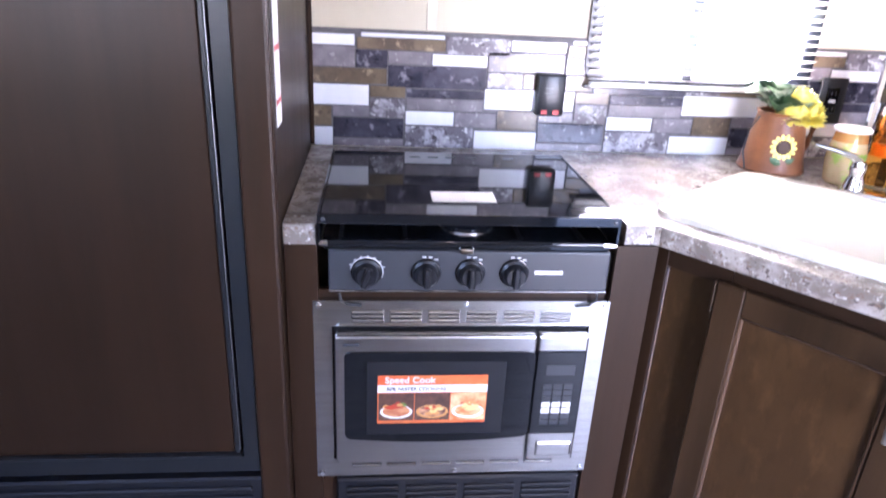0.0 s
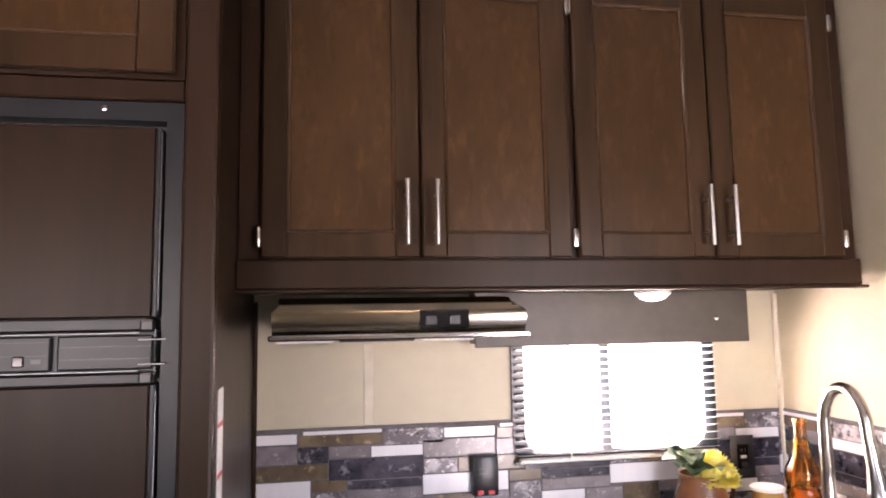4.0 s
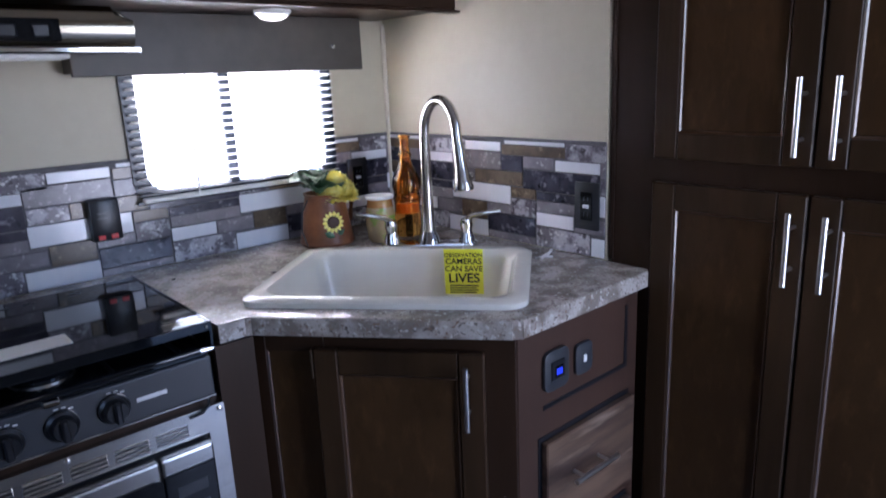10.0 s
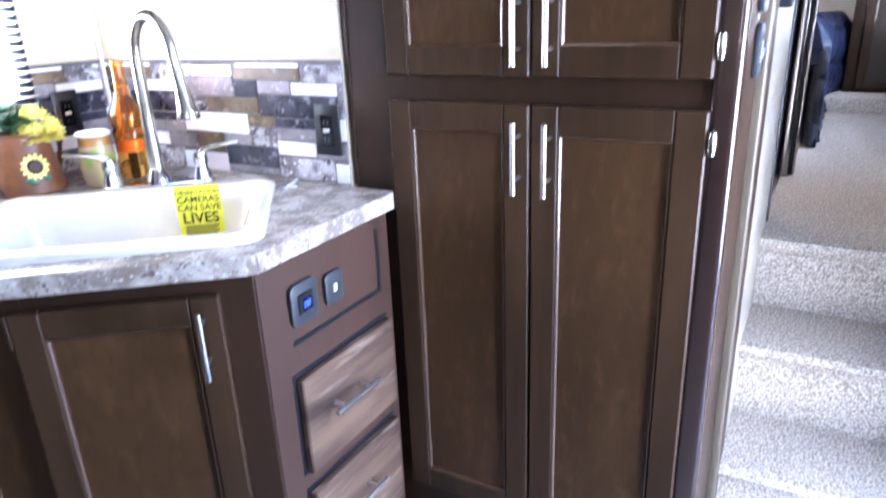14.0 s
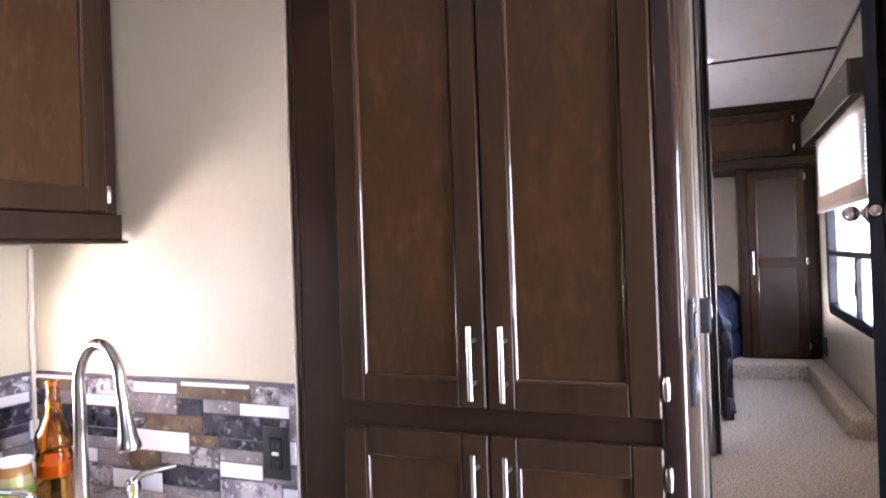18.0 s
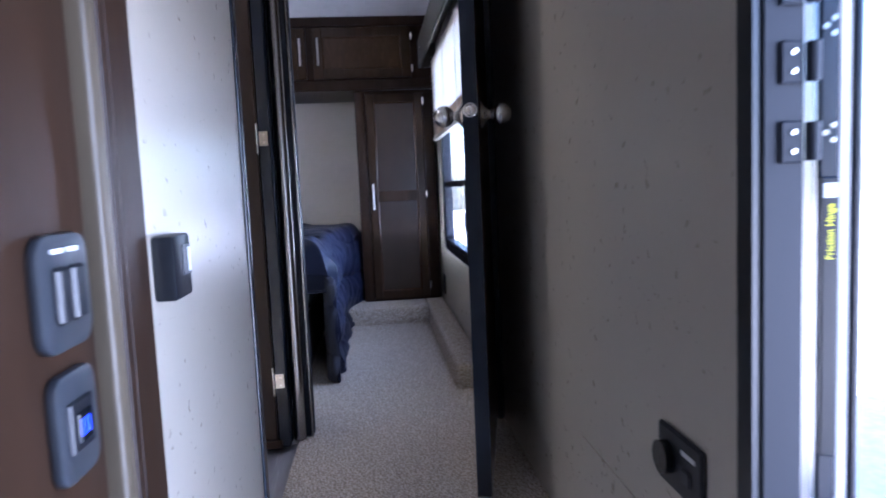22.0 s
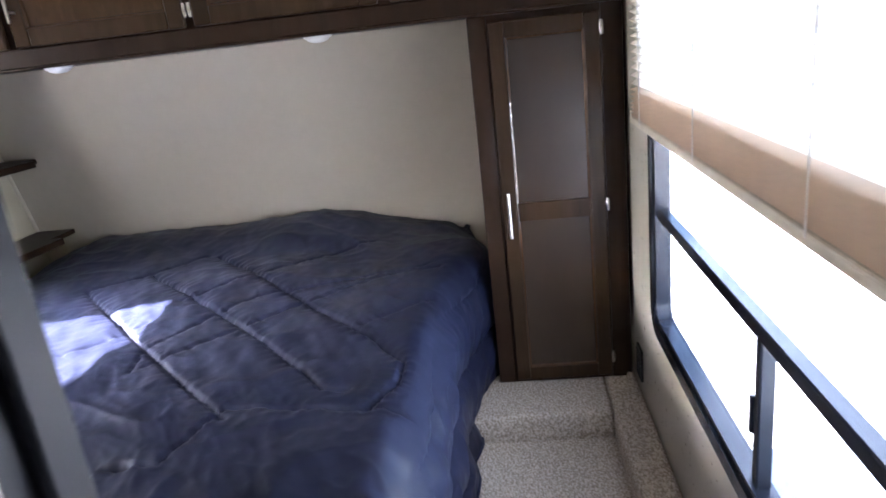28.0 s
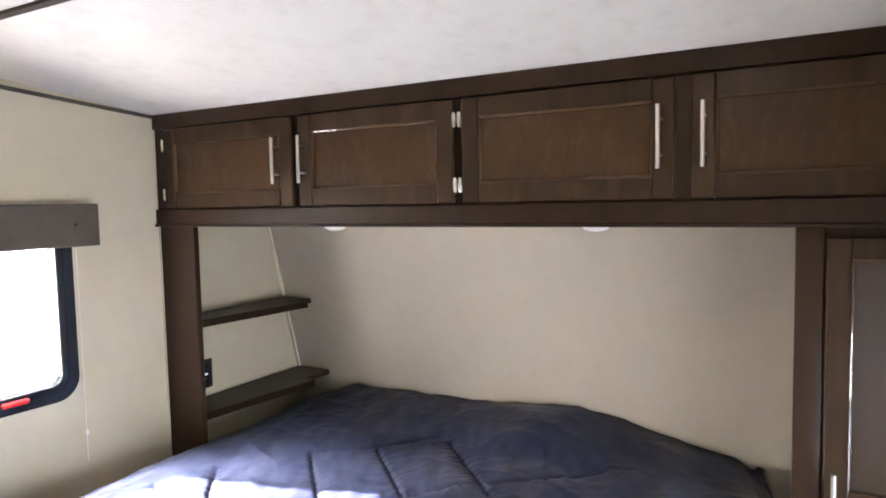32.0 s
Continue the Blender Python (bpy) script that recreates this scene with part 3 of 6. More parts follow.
cp = part("control_strip", box(-0.484, 0.112, FY - 0.012, FY + 0.026, 1.381, 1.4465, 0.002), FRIDGE_DARK, fr)
part("control_panel", box(-0.262, -0.044, FY - 0.020, FY - 0.0125, 1.386, 1.4415, 0.003), FRIDGE_DARK, cp)
part("handle_recess", box(-0.036, 0.108, FY - 0.017, FY - 0.0125, 1.386, 1.4415, 0.003), FRIDGE_DARK, cp)
for z in (1.403, 1.423):
    part("rib", box(-0.032, 0.104, FY - 0.0182, FY - 0.0165, z - 0.001, z + 0.001), BLACK, cp)
for z in (1.432, 1.411):
    part("print_line", box(-0.255, -0.05, FY - 0.0204, FY - 0.0196, z - 0.0004, z + 0.0004), CHARCOAL, cp)
for z, s_ in ((1.3835, -1), (1.4440, 1)):
    part("chrome_line", box(-0.262, 0.086, FY - 0.021, FY - 0.0125, z - 0.0012, z + 0.0012, 0.0006), FRIDGE_LINE, cp, "thin chrome line")
    part("chrome_line", box(0.086, 0.128, FY - 0.021, FY - 0.0125, z - s_ * 0.0105 - 0.0012, z - s_ * 0.0105 + 0.0012, 0.0006), FRIDGE_LINE, cp, "thin chrome line")
    part("hinge", box(0.088, 0.110, FY - 0.024, FY - 0.0128, z + s_ * 0.003 - (0.0 if s_ > 0 else 0.018), z + s_ * 0.003 + (0.018 if s_ > 0 else 0.0), 0.003), BLACK, cp)
    part("hinge_pin", rod((0.1125, FY - 0.022, z - 0.006), (0.1125, FY - 0.022, z + 0.006), 0.0012, 8), FRIDGE_LINE, cp, smooth=True)
st_ = part("sticker", box(-0.177, -0.131, FY - 0.0215, FY - 0.0202, 1.4075, 1.4255), PRINT_WHITE, cp)
part("print_bar", box(-0.175, -0.155, FY - 0.0222, FY - 0.0214, 1.409, 1.4165), CHARCOAL, st_)
for k in range(3):
    part("print_mark", box(-0.152 + k * 0.0065, -0.148 + k * 0.0065, FY - 0.0222, FY - 0.0214, 1.4095 + 0.001 * k, 1.4145), CHARCOAL, st_)
    part("print_mark", box(-0.174 + k * 0.014, -0.164 + k * 0.014, FY - 0.0222, FY - 0.0214, 1.419, 1.4225), CHARCOAL, st_)
part("lamp", rod((-0.242, FY - 0.022, 1.406), (-0.242, FY - 0.019, 1.406), 0.0035, 10), PRINT_WHITE, cp)
part("print_mark", box(-0.234, -0.213, FY - 0.0206, FY - 0.0198, 1.4052, 1.4072), PRINT_WHITE, cp)
part("button", box(-0.099, -0.082, FY - 0.0225, FY - 0.019, 1.394, 1.411, 0.002), BLACK_GLOSS, cp)
part("print_mark", box(-0.072, -0.058, FY - 0.0206, FY - 0.0198, 1.3985, 1.4055), CHARCOAL, cp)
part("screw", lathe([(0.0, 0.004), (0.005, 0.003), (0.006, 0.0)], 10, m=Matrix.Translation((0.02, FY - 0.012, 1.818)) @ pose(0, 0, 0, 90)), CHROME, fr)
vent = part("lower_vent", box(-0.45, 0.15, FY - 0.008, FY + 0.03, 0.22, 0.392, 0.004), BLACK, fr)
for k in range(6):
    part("louvre", box(-0.43, 0.13, FY - 0.016, FY - 0.006, 0.24 + k * 0.024, 0.254 + k * 0.024, 0.003), BLACK, vent)

tp = thing("refrigerator_surround", "tall brown laminate panel beside the refrigerator", "panel")
part("side_panel", box(0.186, 0.203, FY + 0.004, YW - 0.002, 0.0, 2.45), FRAME, tp)
part("front_stile", box(0.147, 0.203, FY - 0.016, FY + 0.004, 0.0, 2.45, 0.006, segments=2), FRAME, tp)
part("top_rail", box(-0.52, 0.1465, FY - 0.014, FY + 0.004, 1.834, 1.87, 0.003), FRAME, tp)
part("bottom_rail", box(-0.52, 0.1465, FY - 0.010, FY + 0.004, 0.0, 0.2, 0.003), FRAME, tp)
part("back_panel", box(-0.56, -0.523, FY - 0.014, YW - 0.002, 0.0, 2.45), FRAME, tp)
st = part("warning_label", box(0.2032, 0.2042, FY + 0.03, FY + 0.085, 1.075, 1.345), PRINT_WHITE, tp, "white warning sticker with red lines")
for k in range(3):
    part("red_line", box(0.2042, 0.2047, FY + 0.03, FY + 0.085, 1.11 + k * 0.085, 1.118 + k * 0.085), RED, st)
oc = thing("over_refrigerator_cabinet", "dark maple cabinet over the refrigerator", "cabinet", Matrix.Translation((0, FY - 0.014, 0)))
part("body", box(-0.52, 0.146, 0.002, 0.5, 1.872, 2.45), FRAME, oc)
shaker_door(oc, -0.5, 0.132, 1.878, 2.43, y=0.0, fw=0.06)

# ---- upper cabinets ----
UY, UZ = 1.735, 1.520
uc = thing("upper_cabinet", "dark maple upper cabinets with four framed doors and bar handles", "cabinet", Matrix.Translation((0, UY, 0)))
part("body", box(0.206, XR - 0.026, 0.0, YW - UY - 0.002, UZ + 0.006, 2.45), FRAME, uc)
part("bottom_rail", box(0.204, XR - 0.026, -0.021, 0.0, UZ + 0.0035, 1.585, 0.003), FRAME, uc)
part("bottom_lip", box(0.202, XR - 0.014, -0.027, 0.0, UZ - 0.004, UZ + 0.003, 0.0025, segments=2), FRAME, uc, "thin dark lip along the bottom")
part("left_stile", box(0.206, 0.252, -0.003, 0.0, 1.585, 2.45), FRAME, uc)
part("right_stile", box(1.60, XR - 0.026, -0.003, 0.0, 1.585, 2.45), FRAME, uc)
for x0, x1, hx, hin in ((0.252, 0.580, 0.551, 0.247), (0.585, 0.918, 0.614, 0.926), (0.936, 1.262, 1.238, 0.929), (1.267, 1.596, 1.298, 1.602)):
    shaker_door(uc, x0, x1, 1.589, 2.232, y=-0.003, fw=0.053, handle=(hx, 1.682), hlen=0.138, hinge=((hin, 1.632), (hin, 2.168)))
part("top_rail", box(0.206, XR - 0.026, -0.004, 0.0, 2.236, 2.45), FRAME, uc)


def puck_lamp(name, x, y, z, r, mat, lit, label):
    m = Matrix.Translation((x, y, z))
    ob = thing(name, label, "lamp", m, group=name)
    part("rim", lathe([(r, 0.0), (r, -0.006), (r * 0.86, -0.011), (r * 0.8, -0.011)], 28), WHITE_PLASTIC, ob, smooth=True)
    part("diffuser", lathe([(r * 0.82, -0.010), (r * 0.7, -0.017), (r * 0.4, -0.022), (0.001, -0.024)], 28), mat, ob, smooth=True)
    return ob


puck_lamp("puck_light", 1.145, 1.80, UZ - 0.004, 0.042, LED_ON, True, "small round lit puck light under the upper cabinet")
pl = new("puck_glow", bpy.data.lights.new("puck_glow", "AREA"))
pl.data.shape, pl.data.size, pl.data.energy, pl.data.color = "DISK", 0.06, 0.003, (1.0, 0.92, 0.80)
pl.matrix_world = look((1.145, 1.80, UZ - 0.03), (1.145, 1.80, 0.0))

# ---- range hood ----
hd = thing("range_hood", "stainless range hood under the upper cabinet", "hood", Matrix.Translation((0, -0.012, 0.012)))
bm = bmesh.new()
outline = [(1.765, 1.495), (1.742, 1.488)] + [(1.764 - 0.052 * math.cos(radians(a)), 1.452 + 0.046 * math.sin(radians(a))) for a in range(60, -46, -15)] + [(1.74, 1.408), (YW + 0.009, 1.425), (YW + 0.009, 1.495)]
vs = [[bm.verts.new((x, y, z)) for y, z in outline] for x in (0.276, 0.804)]
for v in vs[0] + vs[1]:
    if v.co.z > 1.47:
        v.co.x += 0.012 if v.co.x < 0.5 else -0.03
for ring in vs:
    bm.faces.new(ring)
for k in range(len(outline)):
    bm.faces.new((vs[0][k], vs[0][(k + 1) % len(outline)], vs[1][(k + 1) % len(outline)], vs[1][k]))
part("canopy", bm, HOOD_STEEL, hd, smooth=True)
part("front_lip", box(0.270, 0.810, 1.704, 1.722, 1.407, 1.419, 0.003), CHROME, hd)
sp = part("switch_panel", box(0.574, 0.680, 1.712, 1.722, 1.428, 1.466, 0.002), BLACK_GLOSS, hd)
for x in (0.60, 0.65):
    part("rocker", box(x - 0.016, x + 0.012, 1.708, 1.714, 1.434, 1.456, 0.003), BLACK, sp)
for x in (0.34, 0.64):
    part("lens", box(x - 0.06, x + 0.06, 1.76, 1.84, 1.401, 1.410, 0.003), LED_OFF, hd, "frosted hood light cover")
part("filter", box(0.41, 0.57, 1.76, 2.0, 1.402, 1.413, 0.002), CHARCOAL, hd)

# ---- kitchen window, valance and blind ----
w1 = thing("window_1", "small kitchen window with rounded dark frame", "window", kind="structure")
part("window_frame", ring_frame(rounded(0.868, 1.452, 1.074, 1.55, 0.06, 6), rounded(0.902, 1.418, 1.106, 1.513, 0.045, 6), YW - 0.012, YW + 0.03), NAVY_METAL, w1)
part("mullion", box(1.118, 1.148, YW - 0.002, YW + 0.026, 1.10, 1.52, 0.003), NAVY_METAL, w1)
pane = part("pane", box(0.9, 1.42, YW + 0.034, YW + 0.038, 1.095, 1.52), DIRTY_PANE, w1)
pane.visible_shadow = False
part("sill", box(0.868, 1.452, YW - 0.02, YW - 0.0125, 1.076, 1.086, 0.002), NAVY_METAL, w1)
va = thing("valance", "grey-brown padded window valance", "valance")
part("board", box(0.757, 1.524, 1.997, 2.010, 1.385, UZ + 0.0055, 0.002, segments=2), VALANCE, va)
for x in (0.758, 1.511):
    part("return", box(x, x + 0.012, 2.010, YW - 0.002, 1.394, UZ + 0.0054), VALANCE, va)
part("top_board", box(0.771, 1.510, 2.0105, YW - 0.002, UZ - 0.008, UZ + 0.0054), VALANCE, va)
for x in (0.887, 1.426):
    part("button", lathe([(0.0, 0.006), (0.006, 0.005), (0.008, 0.0)], 12, m=Matrix.Translation((x, 1.997, 1.449)) @ pose(0, 0, 0, 90)), CHROME, va, "chrome button")
bl = thing("venetian_blind", "white venetian blind with narrow slats", "blind")
slat = to_mesh("slat", box(-0.283, 0.283, -0.0125, 0.0125, -0.0004, 0.0004), WHITE_PLASTIC)
for k in range(18):
    o = new("slat", slat)
    o.parent, o.location, o.rotation_euler = bl, (1.158, 2.047, 1.101 + k * 0.0195), (radians(-14), 0, 0)
part("bottom_rail", box(0.878, 1.437, 2.033, 2.055, 1.082, 1.094, 0.003), WHITE_PLASTIC, bl)
part("head_rail", box(0.872, 1.445, 2.03, 2.06, 1.455, 1.482, 0.002), WHITE_PLASTIC, bl)
for x in (1.015, 1.305):
    part("ladder_cord", box(x - 0.0025, x + 0.0025, 2.031, 2.0335, 1.085, 1.47), WHITE_PLASTIC, bl)

# ---- backsplash: one printed panel pattern, repeated every 0.508 m ----
TILES = (("G", 40, 248, 28, 50), ("W", 6, 230, 50, 95), ("W", 252, 578, 33, 60), ("T", 235, 582, 60, 108), ("D", 232, 357, 108, 180),
         ("G", 357, 528, 108, 160), ("W", 530, 750, 115, 163), ("P", 582, 838, 45, 115), ("G", 750, 1063, 98, 178), ("T", 65, 355, 180, 245), ("D", 357, 750, 165, 255),
         ("P", 752, 898, 180, 245), ("T", 287, 430, 248, 298), ("P", 287, 430, 300, 380), ("D", 432, 745, 258, 295), ("G", 432, 745, 295, 346),
         ("W", 745, 1118, 247, 334), ("T", 804, 971, 336, 420), ("G", 140, 287, 333, 380), ("D", 142, 425, 383, 468), ("W", 430, 628, 348, 408), ("G", 630, 802, 348, 412),
         ("P", 430, 710, 412, 504), ("W", 712, 975, 424, 504), ("G", 142, 425, 470, 504), ("T", 712, 802, 414, 423))
TILE_MATS = {"W": TILE_WHITE, "G": TILE_GREY, "D": TILE_DARK, "T": TILE_TAN, "P": TILE_PEBBLE}


def backsplash(name, label, m, first, last, shift, gap=None):
    """Tiles on a strip of wall whose local x runs to the right and whose front faces -y; gap: (x0, x1, z) of a window that cuts into it."""
    def pieces(x0, x1, z0, z1):
        if not gap or z1 <= gap[2] or x1 <= gap[0] or x0 >= gap[1]:
            return [(x0, x1, z0, z1)]
        return [(x0, min(x1, gap[0]), z0, z1), (max(x0, gap[1]), x1, z0, z1), (max(x0, gap[0]), min(x1, gap[1]), z0, gap[2])]

    bm = None
    for x0, x1, z0, z1 in pieces(first, last, 0.914, 1.187):
        bm = box(x0, x1, -0.003, 0.0, z0, z1, bm=bm)
    ob = solid(name, bm, GROUT, label, kind="structure", m=m)
    k = 0.00061
    for rep in range(-3, 5):
        for kind, a, c, top, low in TILES:
            x0, x1 = shift + rep * 0.508 + (a - 142) * k, shift + rep * 0.508 + (c - 142) * k
            z0, z1 = 0.914 + (504 - low) * 0.000585, 0.914 + (504 - top) * 0.000585
            for q0, q1, w0, w1 in pieces(max(x0 + 0.0012, first), min(x1 - 0.0012, last), z0 + 0.001, min(z1 - 0.001, 1.184)):
                if q1 - q0 > 0.008 and w1 - w0 > 0.004:
                    part("tile", box(q0, q1, -0.0062, -0.003, w0, w1, 0.0008), TILE_MATS[kind], ob)
    for x0, x1, z0, z1 in pieces(first, last, 1.184, 1.192):
        if z1 > z0:
            part("top_strip", box(x0, x1, -0.006, -0.0005, z0, z1, 0.001), GROUT, ob)
    return ob


backsplash("backsplash_north", "mosaic backsplash of white, grey, tan and dark tiles", Matrix.Translation((0, YW, 0)), 0.213, XR - 0.004, 0.258, (0.886, 1.434, 1.088))
backsplash("backsplash_sink_side", "mosaic backsplash of white, grey, tan and dark tiles", Matrix.Translation((XR, 0, 0)) @ FACE_X, -(YW - 0.004), -1.25, -1.46 - 0.1757)

# ---- worktop ----


def prism_hole(outline, hole, z0, z1):
    """A plate with one hole."""
    bm = bmesh.new()
    loops = []
    for z in (z0, z1):
        edges = []
        for line in (outline, hole):
            vs = [bm.verts.new((x, y, z)) for x, y in line]
            edges += [bm.edges.new((vs[k], vs[(k + 1) % len(vs)])) for k in range(len(vs))]
            loops.append(vs)
        bmesh.ops.triangle_fill(bm, edges=edges, use_beauty=True)
    for lo, hi in ((loops[0], loops[2]), (loops[1], loops[3])):
        for k in range(len(lo)):
            bm.faces.new((lo[k], lo[(k + 1) % len(lo)], hi[(k + 1) % len(hi)], hi[k]))
    return bm


SINK_M = Matrix.Translation((1.248, 1.516, 0.914)) @ pose(0, 0, 0, 0, 0, -50.2)
hole = [(SINK_M @ Vector((x, y, 0))).to_2d() for x, y in rounded(-0.27, 0.27, -0.20, 0.20, 0.05, 3)]
edge = [(0.206, 1.515), (0.262, 1.515), (0.262, 1.925), (0.818, 1.925), (0.818, 1.53), (0.872, 1.53), (0.884, 1.524), (1.206, 1.131), (1.222, 1.121), (1.640, 1.121), (1.650, 1.128),
        (1.6515, 1.246), (XR - 0.008, 1.2505), (XR - 0.008, YW - 0.009), (0.206, YW - 0.009)]
wt = thing("worktop", "grey-brown granite-look laminate worktop", "worktop")
part("slab", prism_hole(edge, hole, 0.876, 0.914), COUNTER, wt)
for (ax, ay), (bx, by) in (((0.206, 1.515), (0.262, 1.515)), ((0.818, 1.53), (0.872, 1.53)), ((0.884, 1.524), (1.206, 1.131)), ((1.222, 1.121), (1.640, 1.121))):
    L = math.hypot(bx - ax, by - ay)
    part("edge_band", box(0.0, L, -0.0022, 0.0005, 0.8765, 0.9125, 0.0008), COUNTER, wt,
         m=Matrix.Translation((ax, ay, 0)) @ Matrix.Rotation(math.atan2(by - ay, bx - ax), 4, "Z"))

# ---- range: folded cover, burners' pan, knob panel ----
SY = 1.528  # the front of the appliances
rg = thing("range_cooktop", "black gas cooktop under a folded glass cover", "cooktop")
part("pan", box(0.272, 0.788, SY - 0.012, 1.922, 0.866, 0.888, 0.004), BLACK_GLOSS, rg)
part("cover", box(0.2705, 0.7895, SY - 0.026, 1.928, 0.934, 0.9385, 0.0015), BLACK_GLOSS, rg, "smoked glass cooktop cover")
bm = box(0.266, 0.794, SY - 0.032, SY - 0.0265, 0.921, 0.9395, 0.002, segments=2)
part("cover_front_edge", bm, BLACK_GLOSS, rg)
for x in (0.266, 0.790):
    bm = bmesh.new()
    side = [(SY - 0.032, 0.9395), (1.928, 0.9395), (1.928, 0.905), (SY + 0.06, 0.885), (SY - 0.022, 0.880), (SY - 0.030, 0.890)]
    rings = [[bm.verts.new((x + d, y, z)) for y, z in side] for d in (0.0, 0.004)]
    for ring in rings:
        bm.faces.new(ring)
    for k in range(len(side)):
        bm.faces.new((rings[0][k], rings[0][(k + 1) % len(side)], rings[1][(k + 1) % len(side)], rings[1][k]))
    part("side_skirt", bm, BLACK_GLOSS, rg)
for x in (0.45, 0.49, 0.53, 0.575, 0.66):
    part("vent_slot", lathe([(0.013, 0.0), (0.012, 0.0008), (0.001, 0.001)], 16, m=Matrix.Translation((x, 1.884, 0.9384)) @ Matrix.Diagonal((1, 0.4, 1, 1))), BLACK, rg)
part("front_rim", rod((0.272, SY - 0.020, 0.884), (0.788, SY - 0.020, 0.884), 0.0062, 12), BLACK_GLOSS, rg, smooth=True)
for x0, x1 in ((0.268, 0.282), (0.770, 0.794)):
    part("rim_end", rod((x0, SY - 0.0205, 0.8835), (x1, SY - 0.0205, 0.8835), 0.0068, 12), CHROME, rg, "chrome rim end", smooth=True)
for x in (0.276, 0.784):
    part("screw", lathe([(0.004, 0.0), (0.0035, 0.002), (0.001, 0.0025)], 10, m=Matrix.Translation((x, SY - 0.032, 0.930)) @ pose(0, 0, 0, 90)), CHARCOAL, rg, smooth=True)
burner = part("burner", lathe([(0.046, 0.0), (0.047, 0.010), (0.044, 0.013), (0.044, 0.017), (0.040, 0.022), (0.001, 0.024)], 32, m=Matrix.Translation((0.528, SY + 0.035, 0.888))), BLACK_GLOSS, rg, smooth=True)
part("burner_ring", lathe([(0.0475, 0.0), (0.0495, 0.004), (0.0475, 0.008)], 32, m=Matrix.Translation((0.528, SY + 0.035, 0.892))), STEEL, burner, smooth=True)
for x in (0.30, 0.42, 0.64, 0.76):
    part("grate_bar", tube([(x, SY + 0.020, 0.912), (x, SY + 0.034, 0.916), (x, 1.87, 0.916)], 0.004, 8), BLACK, rg, smooth=True)
for y in (SY + 0.03, SY + 0.22, 1.86):
    part("grate_bar", rod((0.29, y, 0.917), (0.77, y, 0.917), 0.004, 8), BLACK, rg)
part("front_bar", box(0.275, 0.785, SY - 0.006, SY + 0.02, 0.864, 0.872, 0.002), BLACK_GLOSS, rg)
part("catch", box(0.512, 0.538, SY - 0.024, SY - 0.004, 0.864, 0.874, 0.002), CHROME, rg)
part("sheet", box(0.466, 0.584, 1.572, 1.632, 0.9387, 0.9393), PRINT_WHITE, rg, "white paper label on the glass")
kp = part("knob_panel", box(0.281, 0.796, SY - 0.004, SY + 0.02, 0.782, 0.862, 0.004, segments=2), CHARCOAL, rg, "charcoal knob panel")
part("lower_edge", box(0.281, 0.796, SY - 0.006, SY - 0.003, 0.7805, 0.784, 0.001), STEEL, kp)
for k, x in enumerate((0.349, 0.456, 0.536, 0.617)):
    kn = part("knob", lathe([(0.026, 0.0), (0.026, 0.006), (0.021, 0.009), (0.020, 0.02), (0.017, 0.024), (0.001, 0.024)], 28,
                            m=Matrix.Translation((x, SY - 0.004, 0.82)) @ pose(0, 0, 0, 90)), BLACK, kp, smooth=True)
    part("grip", box(-0.006, 0.006, -0.012, 0.0, -0.02, 0.02, 0.003), BLACK, kn, m=Matrix.Translation((x, SY - 0.026, 0.82)) @ pose(0, 0, 0, 0, (20, 0, 0, 0)[k], 0))
    if k == 0:
        arc = [(x + 0.029 * math.cos(radians(a)), SY - 0.0046, 0.82 + 0.029 * math.sin(radians(a))) for a in range(-20, 171, 10)]
        part("dial_arc", tube(arc, 0.0011, 5), PRINT_WHITE, kn)
    for j in range(7 if k == 0 else 3):
        a = radians((20 + j * 22) if k == 0 else (58 + j * 20))
        part("mark", box(-0.0035 if k else -0.0018, 0.0035 if k else 0.0018, -0.0006, 0.0006, -0.001, 0.001), PRINT_WHITE, kn,
             m=Matrix.Translation((x + 0.0325 * math.cos(a), SY - 0.0048, 0.82 + 0.031 * math.sin(a))))
    part("skirt", lathe([(0.0275, 0.0), (0.0275, 0.0012), (0.026, 0.0015)], 28, m=Matrix.Translation((x, SY - 0.004, 0.82)) @ pose(0, 0, 0, 90)), BLACK_GLOSS, kn, smooth=True)


def lettering(name, text, size, mat, parent, m, label=""):
    cu = bpy.data.curves.new(name, "FONT")
    cu.body, cu.size, cu.align_x, cu.extrude, cu.offset = text, size, "CENTER", 0.0002, size * 0.016
    tmp = bpy.data.objects.new(name, cu)
    me = bpy.data.meshes.new_from_object(tmp)
    bpy.data.objects.remove(tmp)
    bpy.data.curves.remove(cu)
    me.name = name
    me.materials.append(mat)
    ob = new(name, me)
    ob.parent = parent
    ob.matrix_local = m
    return tagged(ob, label)


part("maker_mark", box(0.655, 0.708, SY - 0.0052, SY - 0.004, 0.817, 0.825, 0.0005), PRINT_WHITE, kp)

# ---- microwave in its steel trim ----
mw = thing("microwave", "built-in stainless microwave with a sticker on its dark window", "microwave")
part("trim_panel", ring_frame([(0.252, 0.362), (0.808, 0.362), (0.808, 0.762), (0.252, 0.762)], [(0.286, 0.406), (0.774, 0.406), (0.774, 0.71), (0.286, 0.71)], SY - 0.004, SY + 0.012), STEEL, mw)
